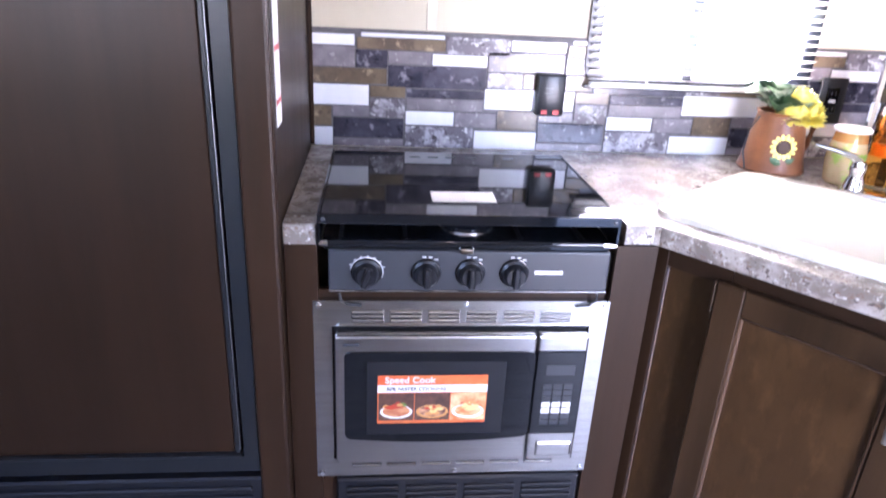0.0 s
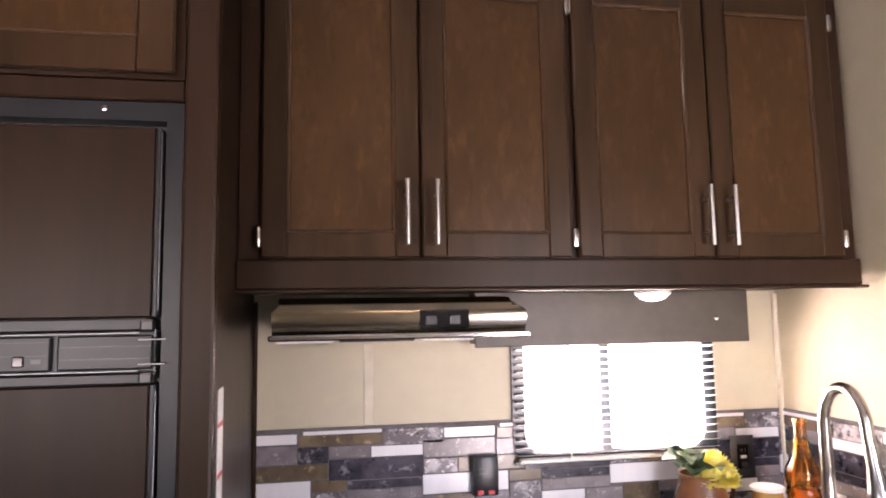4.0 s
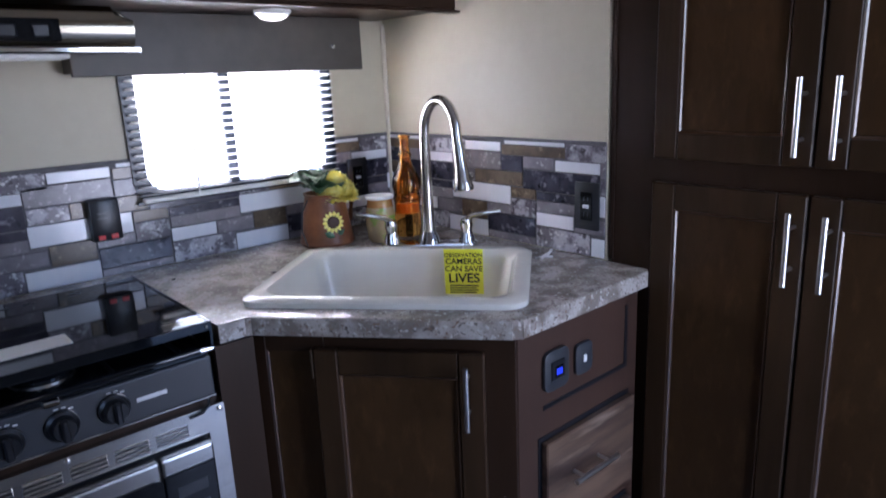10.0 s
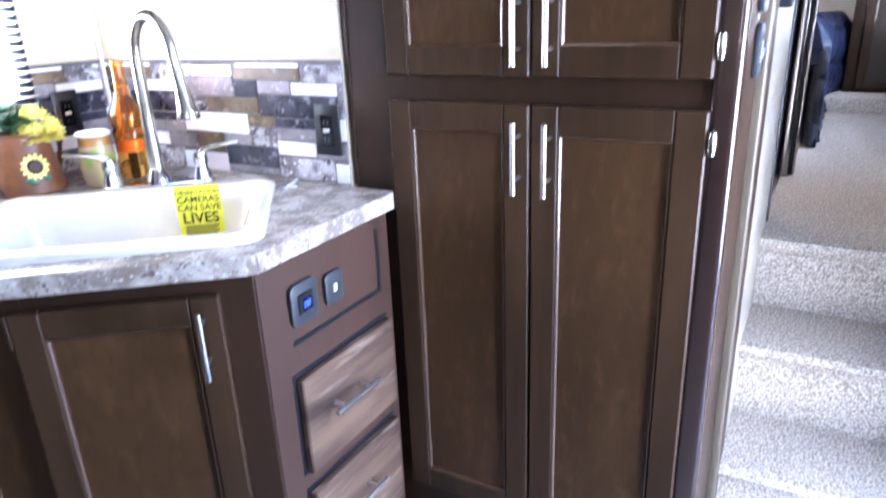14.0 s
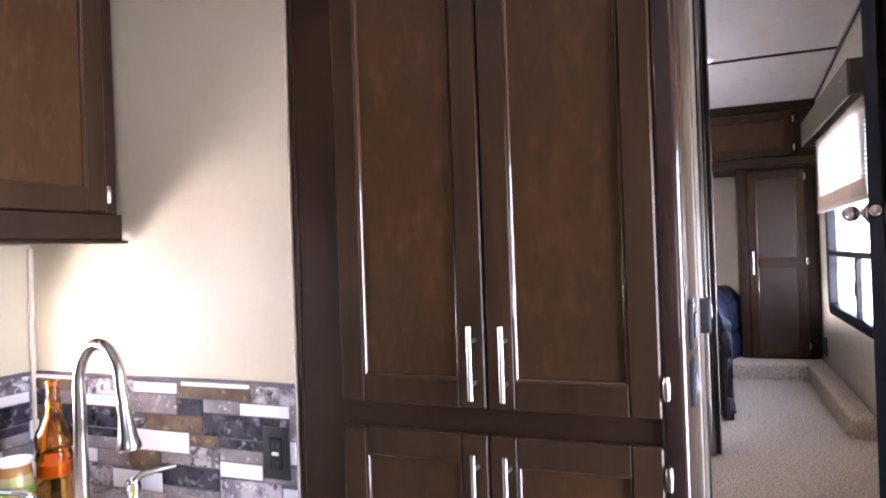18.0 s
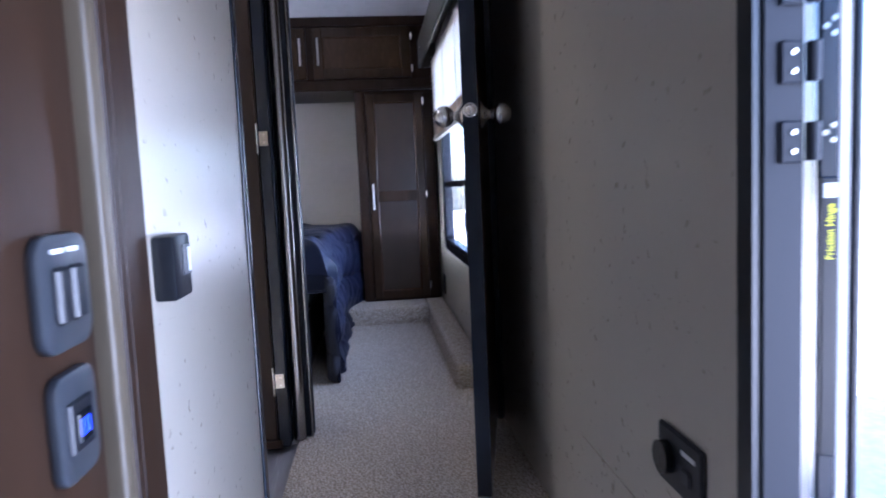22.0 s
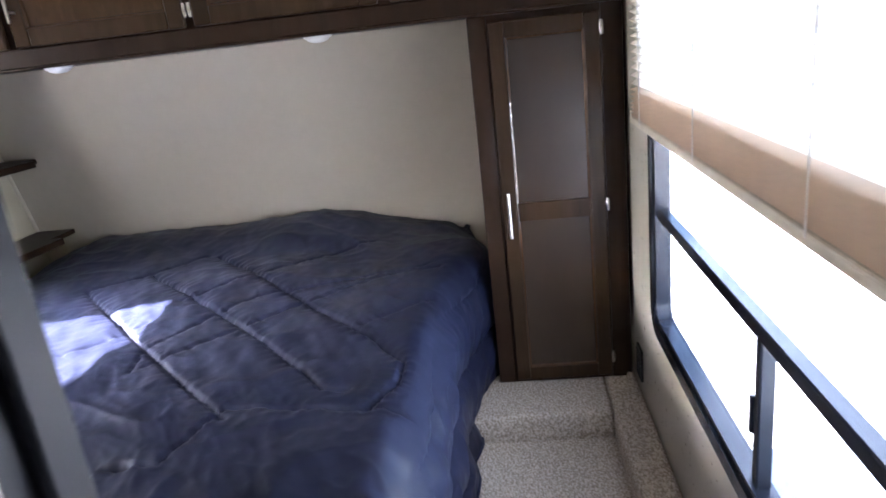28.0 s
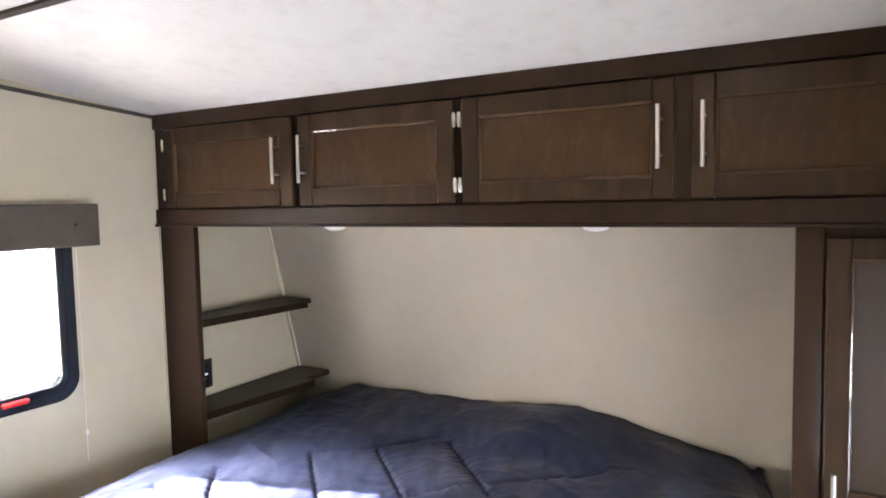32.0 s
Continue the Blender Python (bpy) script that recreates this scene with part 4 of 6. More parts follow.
for row, n in ((0.720, 3), (0.387, 2)):
    for k in range(6):
        for j in range(n):
            z = row + j * 0.0085
            lv = part("vent_louvre", box(0.321 + k * 0.0708, 0.381 + k * 0.0708, SY - 0.0085, SY - 0.003, z, z + 0.0048, 0.0018), STEEL, mw)
            part("slot", box(0.322 + k * 0.0708, 0.380 + k * 0.0708, SY - 0.0048, SY - 0.0035, z - 0.0024, z), PRINT_SHADE_BLACK, lv)
for x, z in ((0.262, 0.752), (0.798, 0.752), (0.262, 0.370), (0.798, 0.370), (0.532, 0.755), (0.532, 0.368)):
    part("screw", lathe([(0.0055, 0.0), (0.005, 0.003), (0.001, 0.004)], 10, m=Matrix.Translation((x, SY - 0.004, z)) @ pose(0, 0, 0, 90)), CHROME, mw, smooth=True)
part("case", box(0.288, 0.772, SY + 0.004, SY + 0.36, 0.408, 0.708), BLACK, mw)


def bowed(x0, x1, z0, z1, sag, y0, y1, r=0.012):
    """A plate with rounded corners whose lower edge bows down."""
    line = [(x, z - (sag * (1 - ((x - x0) / (x1 - x0) * 2 - 1) ** 2) if z < (z0 + z1) / 2 else 0)) for x, z in rounded(x0, x1, z0, z1, r, 4)]
    low = [(x0 + r + (x1 - x0 - 2 * r) * k / 12, z0) for k in range(1, 12)]
    half = [p for p in line if p[1] > (z0 + z1) / 2]
    left = sorted((p for p in line if p[1] <= (z0 + z1) / 2 and p[0] < (x0 + x1) / 2), key=lambda p: -p[1])
    right = sorted((p for p in line if p[1] <= (z0 + z1) / 2 and p[0] >= (x0 + x1) / 2), key=lambda p: p[1])
    low = [(x, z0 - sag * (1 - ((x - x0) / (x1 - x0) * 2 - 1) ** 2)) for x, z in low]
    half.sort(key=lambda p: math.atan2(p[1] - (z0 + z1) / 2, p[0] - (x0 + x1) / 2))
    bm = prism(left + low + right + half, 0, y1 - y0, b=0.0008)
    bmesh.ops.transform(bm, matrix=Matrix.Translation((0, y1, 0)) @ pose(0, 0, 0, 90), verts=bm.verts)
    return bm


door = part("door", box(0.292, 0.669, SY - 0.03, SY + 0.002, 0.414, 0.703, 0.005, segments=2), STEEL, mw, "stainless microwave door")
part("window", bowed(0.309, 0.669, 0.476, 0.670, 0.010, SY - 0.0325, SY - 0.029), BLACK_GLOSS, door)
part("inner_screen", box(0.351, 0.614, SY - 0.0332, SY - 0.0315, 0.486, 0.650, 0.001), BLACK, door)
part("badge", box(0.306, 0.336, SY - 0.0308, SY - 0.0298, 0.682, 0.688, 0.0003), CHARCOAL, door)
panel = part("control_panel", box(0.671, 0.769, SY - 0.03, SY + 0.002, 0.414, 0.703, 0.005, segments=2), STEEL, mw)
part("face", box(0.671, 0.767, SY - 0.0325, SY - 0.028, 0.480, 0.671, 0.003), BLACK_GLOSS, panel)
part("door_button", box(0.689, 0.762, SY - 0.034, SY - 0.028, 0.426, 0.460, 0.004, segments=2), STEEL, panel)
for r in range(7):
    for c in range(3):
        part("key", box(0.690 + c * 0.0205, 0.707 + c * 0.0205, SY - 0.0332, SY - 0.0322, 0.503 + r * 0.0138, 0.5145 + r * 0.0138),
             PRINT_WHITE if r in (2, 3) else CHARCOAL, panel)
part("clock_display", box(0.692, 0.748, SY - 0.0332, SY - 0.0322, 0.618, 0.640), CHARCOAL, panel)
sk = part("sticker", box(0.371, 0.580, SY - 0.0342, SY - 0.0331, 0.513, 0.621), material("orange_card", (0.62, 0.10, 0.03), 0.35, second=(0.7, 0.2, 0.06), scale=14), door,
          "orange sticker with pictures of cooked dishes")
part("white_band", box(0.371, 0.580, SY - 0.0347, SY - 0.0342, 0.584, 0.600), PRINT_WHITE, sk)
lettering("title_text", "Speed Cook", 0.019, PRINT_WHITE, sk, Matrix.Translation((0.432, SY - 0.0348, 0.605)) @ pose(0, 0, 0, 90))
lettering("slogan_text", "50% FASTER COOKING", 0.011, PRINT_SHADE_BLACK, sk, Matrix.Translation((0.444, SY - 0.0350, 0.588)) @ pose(0, 0, 0, 90))
FOOD = (material("roast_print", (0.35, 0.08, 0.03), 0.4, second=(0.6, 0.3, 0.15), scale=40), material("pie_print", (0.12, 0.05, 0.04), 0.4, second=(0.65, 0.35, 0.2), scale=50),
        material("bread_print", (0.6, 0.16, 0.04), 0.4, second=(0.8, 0.55, 0.3), scale=35))
dish = random.Random(8)
TONES = [material("sauce_print", (0.45, 0.05, 0.02), 0.4), material("crust_print", (0.55, 0.27, 0.09), 0.4), material("cheese_print", (0.75, 0.55, 0.22), 0.4),
         material("herb_print", (0.12, 0.22, 0.04), 0.4), material("dark_table_print", (0.06, 0.03, 0.025), 0.4, second=(0.13, 0.06, 0.04), scale=60)]
for k in range(3):
    x = 0.373 + k * 0.069
    pic = part("dish_picture", box(x, x + 0.0675, SY - 0.0347, SY - 0.0342, 0.520, 0.582), (TONES[4], TONES[4], FOOD[2])[k], sk)
    flat = Matrix.Translation((x + 0.034, SY - 0.0347, 0.540)) @ Matrix.Diagonal((1, 1, 0.5, 1))
    part("plate", rod((0, -0.0006, 0), (0, 0, 0), 0.031, 24), PRINT_WHITE if k != 1 else TONES[1], pic, m=flat)
    part("dish", rod((0, -0.0010, 0.004), (0, -0.0006, 0.004), 0.026, 22), FOOD[k], pic, m=flat)
    for n in range(13):
        a, r = dish.uniform(0, 6.28), dish.uniform(0.0, 0.021)
        cx, cz, rr = r * math.cos(a), 0.010 + r * math.sin(a) + (0.012 if k != 1 else 0.0), dish.uniform(0.004, 0.009)
        tone = TONES[dish.choice(((0, 0, 1, 3), (0, 1, 2, 2), (1, 2, 2, 0))[k])]
        part("food_piece", rod((cx, -0.0011 - n * 0.00002, cz), (cx, -0.0010, cz), rr, 10), tone, pic, m=flat)

gr = thing("furnace_grille", "black louvred vent grille under the microwave", "grille")
part("plate", box(0.29, 0.80, SY - 0.004, SY + 0.012, 0.03, 0.352, 0.004), BLACK, gr)
for c in range(4):
    for r in range(20):
        part("louvre", box(0.31 + c * 0.122, 0.418 + c * 0.122, SY - 0.011, SY - 0.003, 0.045 + r * 0.0148, 0.0535 + r * 0.0148, 0.002), BLACK, gr)

bc = thing("appliance_housing", "brown laminate housing around the microwave", "cabinet")
part("left_panel", box(0.205, 0.262, SY - 0.002, SY + 0.016, 0.0, 0.874), FRAME, bc)
part("right_panel", box(0.806, 0.884, SY - 0.002, SY + 0.016, 0.0, 0.874), FRAME, bc)
part("rail", box(0.262, 0.806, SY + 0.0135, SY + 0.03, 0.0, 0.776), FRAME, bc)
tube_pts = [(0.30, SY - 0.004, 0.778), (0.302, SY - 0.007, 0.765), (0.315, SY - 0.008, 0.757), (0.34, SY - 0.006, 0.754)]
part("cable", tube(tube_pts, 0.003, 6), BLACK, bc)
part("cable", tube([(1.08 - p[0], p[1], p[2]) for p in tube_pts], 0.003, 6), BLACK, bc)

# ---- corner sink cabinet, set at an angle ----
a, c = Vector((0.878, 1.602, 0)), Vector((1.236, 1.152, 0))
ang = math.degrees(math.atan2(c.y - a.y, c.x - a.x))
W = (c - a).length
sc = thing("sink_cabinet", "dark maple corner cabinet under the sink with one door", "cabinet", Matrix.Translation(a) @ pose(0, 0, 0, 0, 0, ang))
part("left_stile", box(0.0, 0.066, 0.0, 0.018, 0.0, 0.874, 0.002), FRAME, sc)
part("right_stile", box(0.19, W, 0.0, 0.018, 0.0, 0.874, 0.002), FRAME, sc)
part("top_rail", box(0.0662, 0.1898, 0.0, 0.018, 0.826, 0.874), FRAME, sc)
part("bottom_rail", box(0.0662, 0.1898, 0.0, 0.018, 0.0, 0.112), FRAME, sc)
part("recessed_panel", box(0.062, 0.194, 0.010, 0.016, 0.10, 0.84), PANEL, sc)
part("bead", box(0.0655, 0.0705, 0.0005, 0.010, 0.114, 0.824, 0.002), EDGE, sc)
part("bead", box(0.0705, 0.188, 0.0015, 0.010, 0.1125, 0.1165, 0.0015), EDGE, sc)
part("body", box(0.03, W - 0.03, 0.018, 0.30, 0.0, 0.70), FRAME, sc)
d = shaker_door(sc, 0.172, 0.516, 0.082, 0.838, y=-0.001, fw=0.052, handle=(0.484, 0.757), hlen=0.13)
for z0, z1 in ((0.775, 0.8375), (0.0825, 0.128)):
    part("stile_lug", box(0.1655, 0.1722, -0.0195, -0.0015, z0, z1, 0.0025), WOOD, d)

# ---- drawer unit ----
DY = 1.152
du = thing("drawer_unit", "brown drawer unit with two rustic plank drawer fronts", "cabinet", Matrix.Translation((0, DY, 0)))
part("face_frame", box(1.240, 1.654, 0.0, 0.018, 0.0, 0.874, 0.002), material("reddish_laminate", (0.058, 0.0305, 0.0210), 0.36, second=(0.048, 0.0255, 0.0175), scale=3,
     stretch=VERT, rough_vary=0.05), du)
# black strip filled in as the dark of the corner gap
part("corner_gap", box(1.2365, 1.2402, 0.003, 0.018, 0.0, 0.874), PRINT_SHADE_BLACK, du)
# black L on the face paints the shadow of a recess
part("groove", box(1.315, 1.615, -0.0012, 0.001, 0.683, 0.694), PRINT_SHADE_BLACK, du)
part("groove", box(1.602, 1.6135, -0.0012, 0.001, 0.694, 0.835), PRINT_SHADE_BLACK, du)
for z0, z1 in ((0.395, 0.615), (0.112, 0.345)):
    d = part("drawer", box(1.306, 1.620, -0.02, -0.001, z0, z1, 0.003), PLANK_FRONT, du, "rustic plank-look drawer front")
    bar_handle(d, 1.436, z0 + (0.124 if z0 > 0.3 else 0.140), 0.15, upright=False, y=-0.02)
    # black sheet behind the front, painted shade round its edges
    part("shadow_gap", box(1.298, 1.623, -0.0016, 0.0, z0 - 0.006, z1 + 0.010), PRINT_SHADE_BLACK, d)


def switch_plate(name, label, m, w, h, lit):
    """A rounded switch plate on a front that faces -y."""
    ob = thing(name, label, "switch", m, group="wall plates")
    bm = prism(rounded(-w / 2, w / 2, -h / 2, h / 2, w * 0.22, 5), 0, 0.010, b=0.003)
    bmesh.ops.transform(bm, matrix=pose(0, 0, 0, 90), verts=bm.verts)
    part("plate", bm, CHARCOAL, ob, smooth=True)
    if lit:
        part("bezel", box(-w * 0.28, w * 0.28, -0.013, -0.009, -h * 0.24, h * 0.24, 0.002), BLACK, ob)
        sc_ = part("screen", box(-w * 0.14, w * 0.18, -0.0145, -0.0125, -h * 0.16, h * 0.12, 0.001), BLACK_GLOSS, ob)
        for k in range(3):
            part("display", box(-w * 0.10 + k * w * 0.085, -w * 0.055 + k * w * 0.085, -0.0150, -0.0143, -h * 0.10, h * 0.06, 0.0005), BLUE_LED, sc_, "blue lit digit")
    return ob


switch_plate("control_switch", "grey rounded switch plate with a blue light", Matrix.Translation((1.350, DY, 0.766)), 0.078, 0.088, True)
o = switch_plate("port_plate", "small dark wall plate with a white port", Matrix.Translation((1.441, DY, 0.762)), 0.056, 0.070, False)
part("port", box(-0.006, 0.004, -0.013, -0.009, -0.008, 0.008, 0.001), PRINT_WHITE, o)

# ---- pantry ----
PX = 1.672
pn = thing("pantry", "tall dark maple pantry cabinet with four framed doors", "cabinet", Matrix.Translation((PX, 0, 0)) @ FACE_X)
part("face_frame", box(-1.238, -0.488, 0.0, 0.018, 0.0, 2.45), FRAME, pn)
part("edge_strip", box(-1.244, -1.232, -0.004, 0.0, 0.915, 2.45, 0.001), FRAME, pn)
part("body", box(-1.236, -0.45, 0.018, 0.045, 0.0, 2.45), FRAME, pn)
part("end_panel", box(-0.488, -0.440, -0.012, 0.022, 0.0, 2.45, 0.012, segments=4), FRAME_GLOSS, pn, smooth=True)
part("side_panel", box(-0.462, -0.442, 0.018, 0.226, 0.0, 2.45), FRAME, pn)
part("side_bead", box(-0.456, -YH + 0.006, 0.2265, 0.2555, 0.0, 2.45, 0.006, segments=3), TAN_BEAD, pn, "tan metal corner bead", smooth=True)
part("side_strip", box(-0.452, -YH + 0.006, 0.256, 0.276, 0.0, 2.45, 0.003), FRAME, pn)
part("side_strip", box(-YH - 0.002, -YH + 0.005, 0.2765, 0.344, 0.0, 2.45, 0.002), FRAME, pn)
for x0, x1, hx in ((-1.126, -0.806, -0.826), (-0.802, -0.484, -0.763)):
    right = x0 > -0.9
    top, low = (((-0.476, 1.216), (-0.476, 2.2)), ((-0.476, 1.058), (-0.476, 0.215))) if right else ((), ())
    shaker_door(pn, x0, x1, 1.163, 2.42, y=-0.001, fw=0.055, handle=(hx, 1.255), hinge=top)
    shaker_door(pn, x0, x1, 0.134, 1.112, y=-0.001, fw=0.055, handle=(hx, 1.012), hinge=low)

# ---- sink and faucet ----
sk = thing("sink", "ivory drop-in kitchen sink", "sink", SINK_M)
bm = bmesh.new()
rings = []
for x, y, r, z in ((0.296, 0.222, 0.045, 0.0), (0.296, 0.222, 0.045, 0.010), (0.286, 0.212, 0.05, 0.017), (0.262, 0.188, 0.05, 0.015), (0.250, 0.176, 0.055, 0.0), (0.228, 0.156, 0.06, -0.14), (0.19, 0.12, 0.06, -0.165)):
    rings.append([bm.verts.new((px, py, z)) for px, py in rounded(-x, x, -y, y, r, 6)])
for lo, hi in zip(rings, rings[1:]):
    for k in range(len(lo)):
        bm.faces.new((lo[k], lo[(k + 1) % len(lo)], hi[(k + 1) % len(hi)], hi[k]))
bm.faces.new(rings[-1])
part("basin", bm, SINK, sk, smooth=True)
part("drain", lathe([(0.042, -0.164), (0.042, -0.160), (0.03, -0.1615), (0.001, -0.163)], 24), CHROME, sk, smooth=True)
FM = Matrix.Translation((1.468, 1.668, 0.914)) @ pose(0, 0, 0, 0, 0, -46)
fa = thing("faucet", "brushed gooseneck kitchen faucet with two lever handles", "faucet", FM)
bm = prism(rounded(-0.128, 0.128, -0.027, 0.027, 0.024, 5), 0, 0.016, b=0.004)
part("deck_plate", bm, CHROME, fa, smooth=True)
pts = [(0, 0, 0.0), (0, 0, 0.10), (0, 0, 0.30)]
for k in range(1, 13):
    b = math.pi * k / 12
    pts.append((0.0, -0.062 + 0.062 * math.cos(b), 0.30 + 0.085 * math.sin(b)))
pts += [(0, -0.128, 0.27)]
SWING = Matrix.Rotation(radians(45), 4, "Z")
part("gooseneck", tube([SWING @ Vector(p) for p in pts], [0.02, 0.0155, 0.013] + [0.0125] * 12 + [0.0125], 16), NICKEL, fa, smooth=True)
part("spray_head", lathe([(0.0135, 0.0), (0.0145, -0.01), (0.014, -0.04), (0.02, -0.085), (0.026, -0.105), (0.024, -0.112), (0.001, -0.112)], 20,
                         m=SWING @ Matrix.Translation((0, -0.128, 0.278)) @ pose(0, 0, 0, -8)), NICKEL, fa, smooth=True)
part("collar", lathe([(0.03, 0.014), (0.026, 0.03), (0.018, 0.045), (0.017, 0.05)], 20), CHROME, fa, smooth=True)
for s in (-1, 1):
    hb = part("valve", lathe([(0.022, 0.014), (0.019, 0.03), (0.014, 0.045), (0.017, 0.06), (0.014, 0.075), (0.001, 0.08)], 18,
                             m=Matrix.Translation((s * 0.1, 0, 0))), CHROME, fa, smooth=True)
    part("lever", tube([(s * 0.1, 0, 0.07), (s * 0.115, -0.004, 0.085), (s * 0.15, -0.008, 0.092), (s * 0.19, -0.010, 0.096)], [0.011, 0.008, 0.006, 0.005], 10), CHROME, hb, smooth=True)

# ---- hang tag ----
tg = thing("hang_tag", "yellow hang tag with black lettering on the faucet handle", "tag",
           SINK_M @ Matrix.Translation((0.130, 0.132, 0.030)) @ pose(0, 0, 0, 3))
card = part("card", box(-0.048, 0.048, -0.0007, 0.0, -0.117, 0.0, 0.0002), YELLOW, tg)
for text, size, z in (("OBSERVATION", 0.0142, -0.020), ("CAMERAS", 0.0205, -0.038), ("CAN SAVE", 0.0200, -0.057), ("LIVES", 0.034, -0.086)):
    lettering("tag_text", text, size, PRINT_SHADE_BLACK, card, Matrix.Translation((0, -0.0009, z)) @ pose(0, 0, 0, 90))
for k in range(4):
    part("text_line", box(-0.036, 0.036 - 0.006 * (k % 2), -0.0011, -0.0006, -0.096 - k * 0.006, -0.093 - k * 0.006), PRINT_SHADE_BLACK, card)
part("string", tube([(0.0, 0.0, -0.006), (0.0, 0.02, 0.02), (0.004, 0.05, 0.045)], 0.0009, 5), PRINT_WHITE, tg)

# ---- things on the worktop ----
TERRA = material("painted_terracotta", (0.26, 0.10, 0.035), 0.42, second=(0.14, 0.05, 0.02), scale=10, detail=8, bump=0.2, bump_scale=40)
LEAF = material("plant_leaf", (0.025, 0.075, 0.03), 0.35, second=(0.06, 0.14, 0.06), scale=25, spots=[(0.30, 0.38, 0.28)], spot_scale=50, spot_low=0.62, spot_high=0.7)
PETAL = material("yellow_petal", (0.92, 0.78, 0.10), 0.6, second=(0.95, 0.88, 0.34), scale=40)
pt = thing("flower_pitcher", "brown tin pitcher painted with a sunflower, holding flowers", "pitcher", Matrix.Translation((1.328, 1.948, 0.914)))
part("body", lathe([(0.074, 0.0), (0.078, 0.006), (0.075, 0.012), (0.060, 0.10), (0.054, 0.135), (0.058, 0.142), (0.052, 0.142), (0.046, 0.11)], 28), TERRA, pt, smooth=True)
part("handle", tube([(0.055, 0.01, 0.125), (0.085, 0.012, 0.128), (0.098, 0.012, 0.105), (0.088, 0.01, 0.06), (0.068, 0.0, 0.035)], 0.008, 8), TERRA, pt, smooth=True)
part("bail_wire", tube([(-0.052, 0.0, 0.13), (-0.085, -0.02, 0.10), (-0.095, -0.03, 0.05), (-0.082, -0.03, 0.008)], 0.002, 6), CHARCOAL, pt)
sf = part("sunflower", lathe([(0.017, 0.0), (0.012, 0.003), (0.001, 0.004)], 16, m=Matrix.Translation((-0.018, -0.066, 0.068)) @ pose(0, 0, 0, 84, 0, -16)),
          material("seed_brown", (0.05, 0.02, 0.01), 0.6), pt, "painted sunflower")
for k in range(14):
    b = 2 * math.pi * k / 14
    part("petal", lathe([(0.0, 0.0), (0.005, 0.006), (0.004, 0.013), (0.0, 0.017)], 8, m=Matrix.Translation((-0.018, -0.0655, 0.068)) @ pose(0, 0, 0, 84, 0, -16)
                        @ Matrix.Rotation(b, 4, "Z") @ Matrix.Translation((0.014, 0, 0)) @ pose(0, 0, 0, 0, 90) @ Matrix.Diagonal((0.3, 1, 1, 1))), PETAL, sf)
for s in (-1, 1):
    part("painted_leaf", lathe([(0.0, -0.016), (0.008, -0.006), (0.008, 0.006), (0.0, 0.016)], 8, m=Matrix.Translation((-0.018 + s * 0.016, -0.070, 0.036)) @ pose(0, 0, 0, 0, s * 60, -16)
                               @ Matrix.Diagonal((1, 0.25, 1, 1))), LEAF, pt)
bqr = random.Random(3)
LEAF_PALE = material("variegated_leaf", (0.42, 0.48, 0.36), 0.35, second=(0.04, 0.11, 0.045), scale=26, low=0.46, high=0.54)
SPOTS = [(-0.085, -0.02, 0.165, -80), (-0.07, -0.035, 0.185, -60), (-0.05, 0.0, 0.20, -30), (-0.06, -0.03, 0.175, -50), (-0.02, -0.06, 0.165, 0), (-0.05, -0.045, 0.165, -40), (-0.045, -0.01, 0.19, -45),
         (0.03, 0.02, 0.16, 120), (-0.075, 0.01, 0.175, -70), (-0.03, -0.03, 0.18, -20), (-0.03, 0.03, 0.20, -100)]
for k, (lx, ly, lz, turn) in enumerate(SPOTS):
    one = bmesh.new()
    L, wd = (bqr.uniform(0.085, 0.105), bqr.uniform(0.030, 0.040)) if k in (0, 1, 2, 8) else (bqr.uniform(0.06, 0.085), bqr.uniform(0.026, 0.036))
    us = [(0, 0.0), (0.15, 0.6), (0.35, 1.0), (0.6, 0.92), (0.82, 0.5), (1.0, 0.0)]
    mid = [one.verts.new((0, -u * L, 0.02 * math.sin(u * 2.6))) for u, w in us]
    for s in (-1, 1):
        side = [one.verts.new((s * wd * w, -u * L, 0.02 * math.sin(u * 2.6) + 0.012 * w)) for u, w in us[1:-1]]
        one.faces.new((mid[0], mid[1], side[0]))
        for q in range(3):
            one.faces.new((mid[q + 1], mid[q + 2], side[q + 1], side[q]))
        one.faces.new((mid[4], mid[5], side[3]))
    part("leaf", one, LEAF_PALE if k in (0, 1, 2, 8) else LEAF, pt, smooth=True,
         m=Matrix.Translation((lx * 0.45, ly * 0.45, lz * 0.86 + (0.008 if k in (0, 1, 2, 8) else 0.0))) @ pose(0, 0, 0, bqr.uniform(-30, 5) if lz > 0.15 else bqr.uniform(35, 60), bqr.uniform(-25, 25), turn))
for k in range(6):
    part("stem", tube([(0, 0, 0.10), (-0.02 + 0.012 * k, -0.01, 0.14), (-0.03 + 0.018 * k, -0.015, 0.18)], 0.002, 5), LEAF, pt)
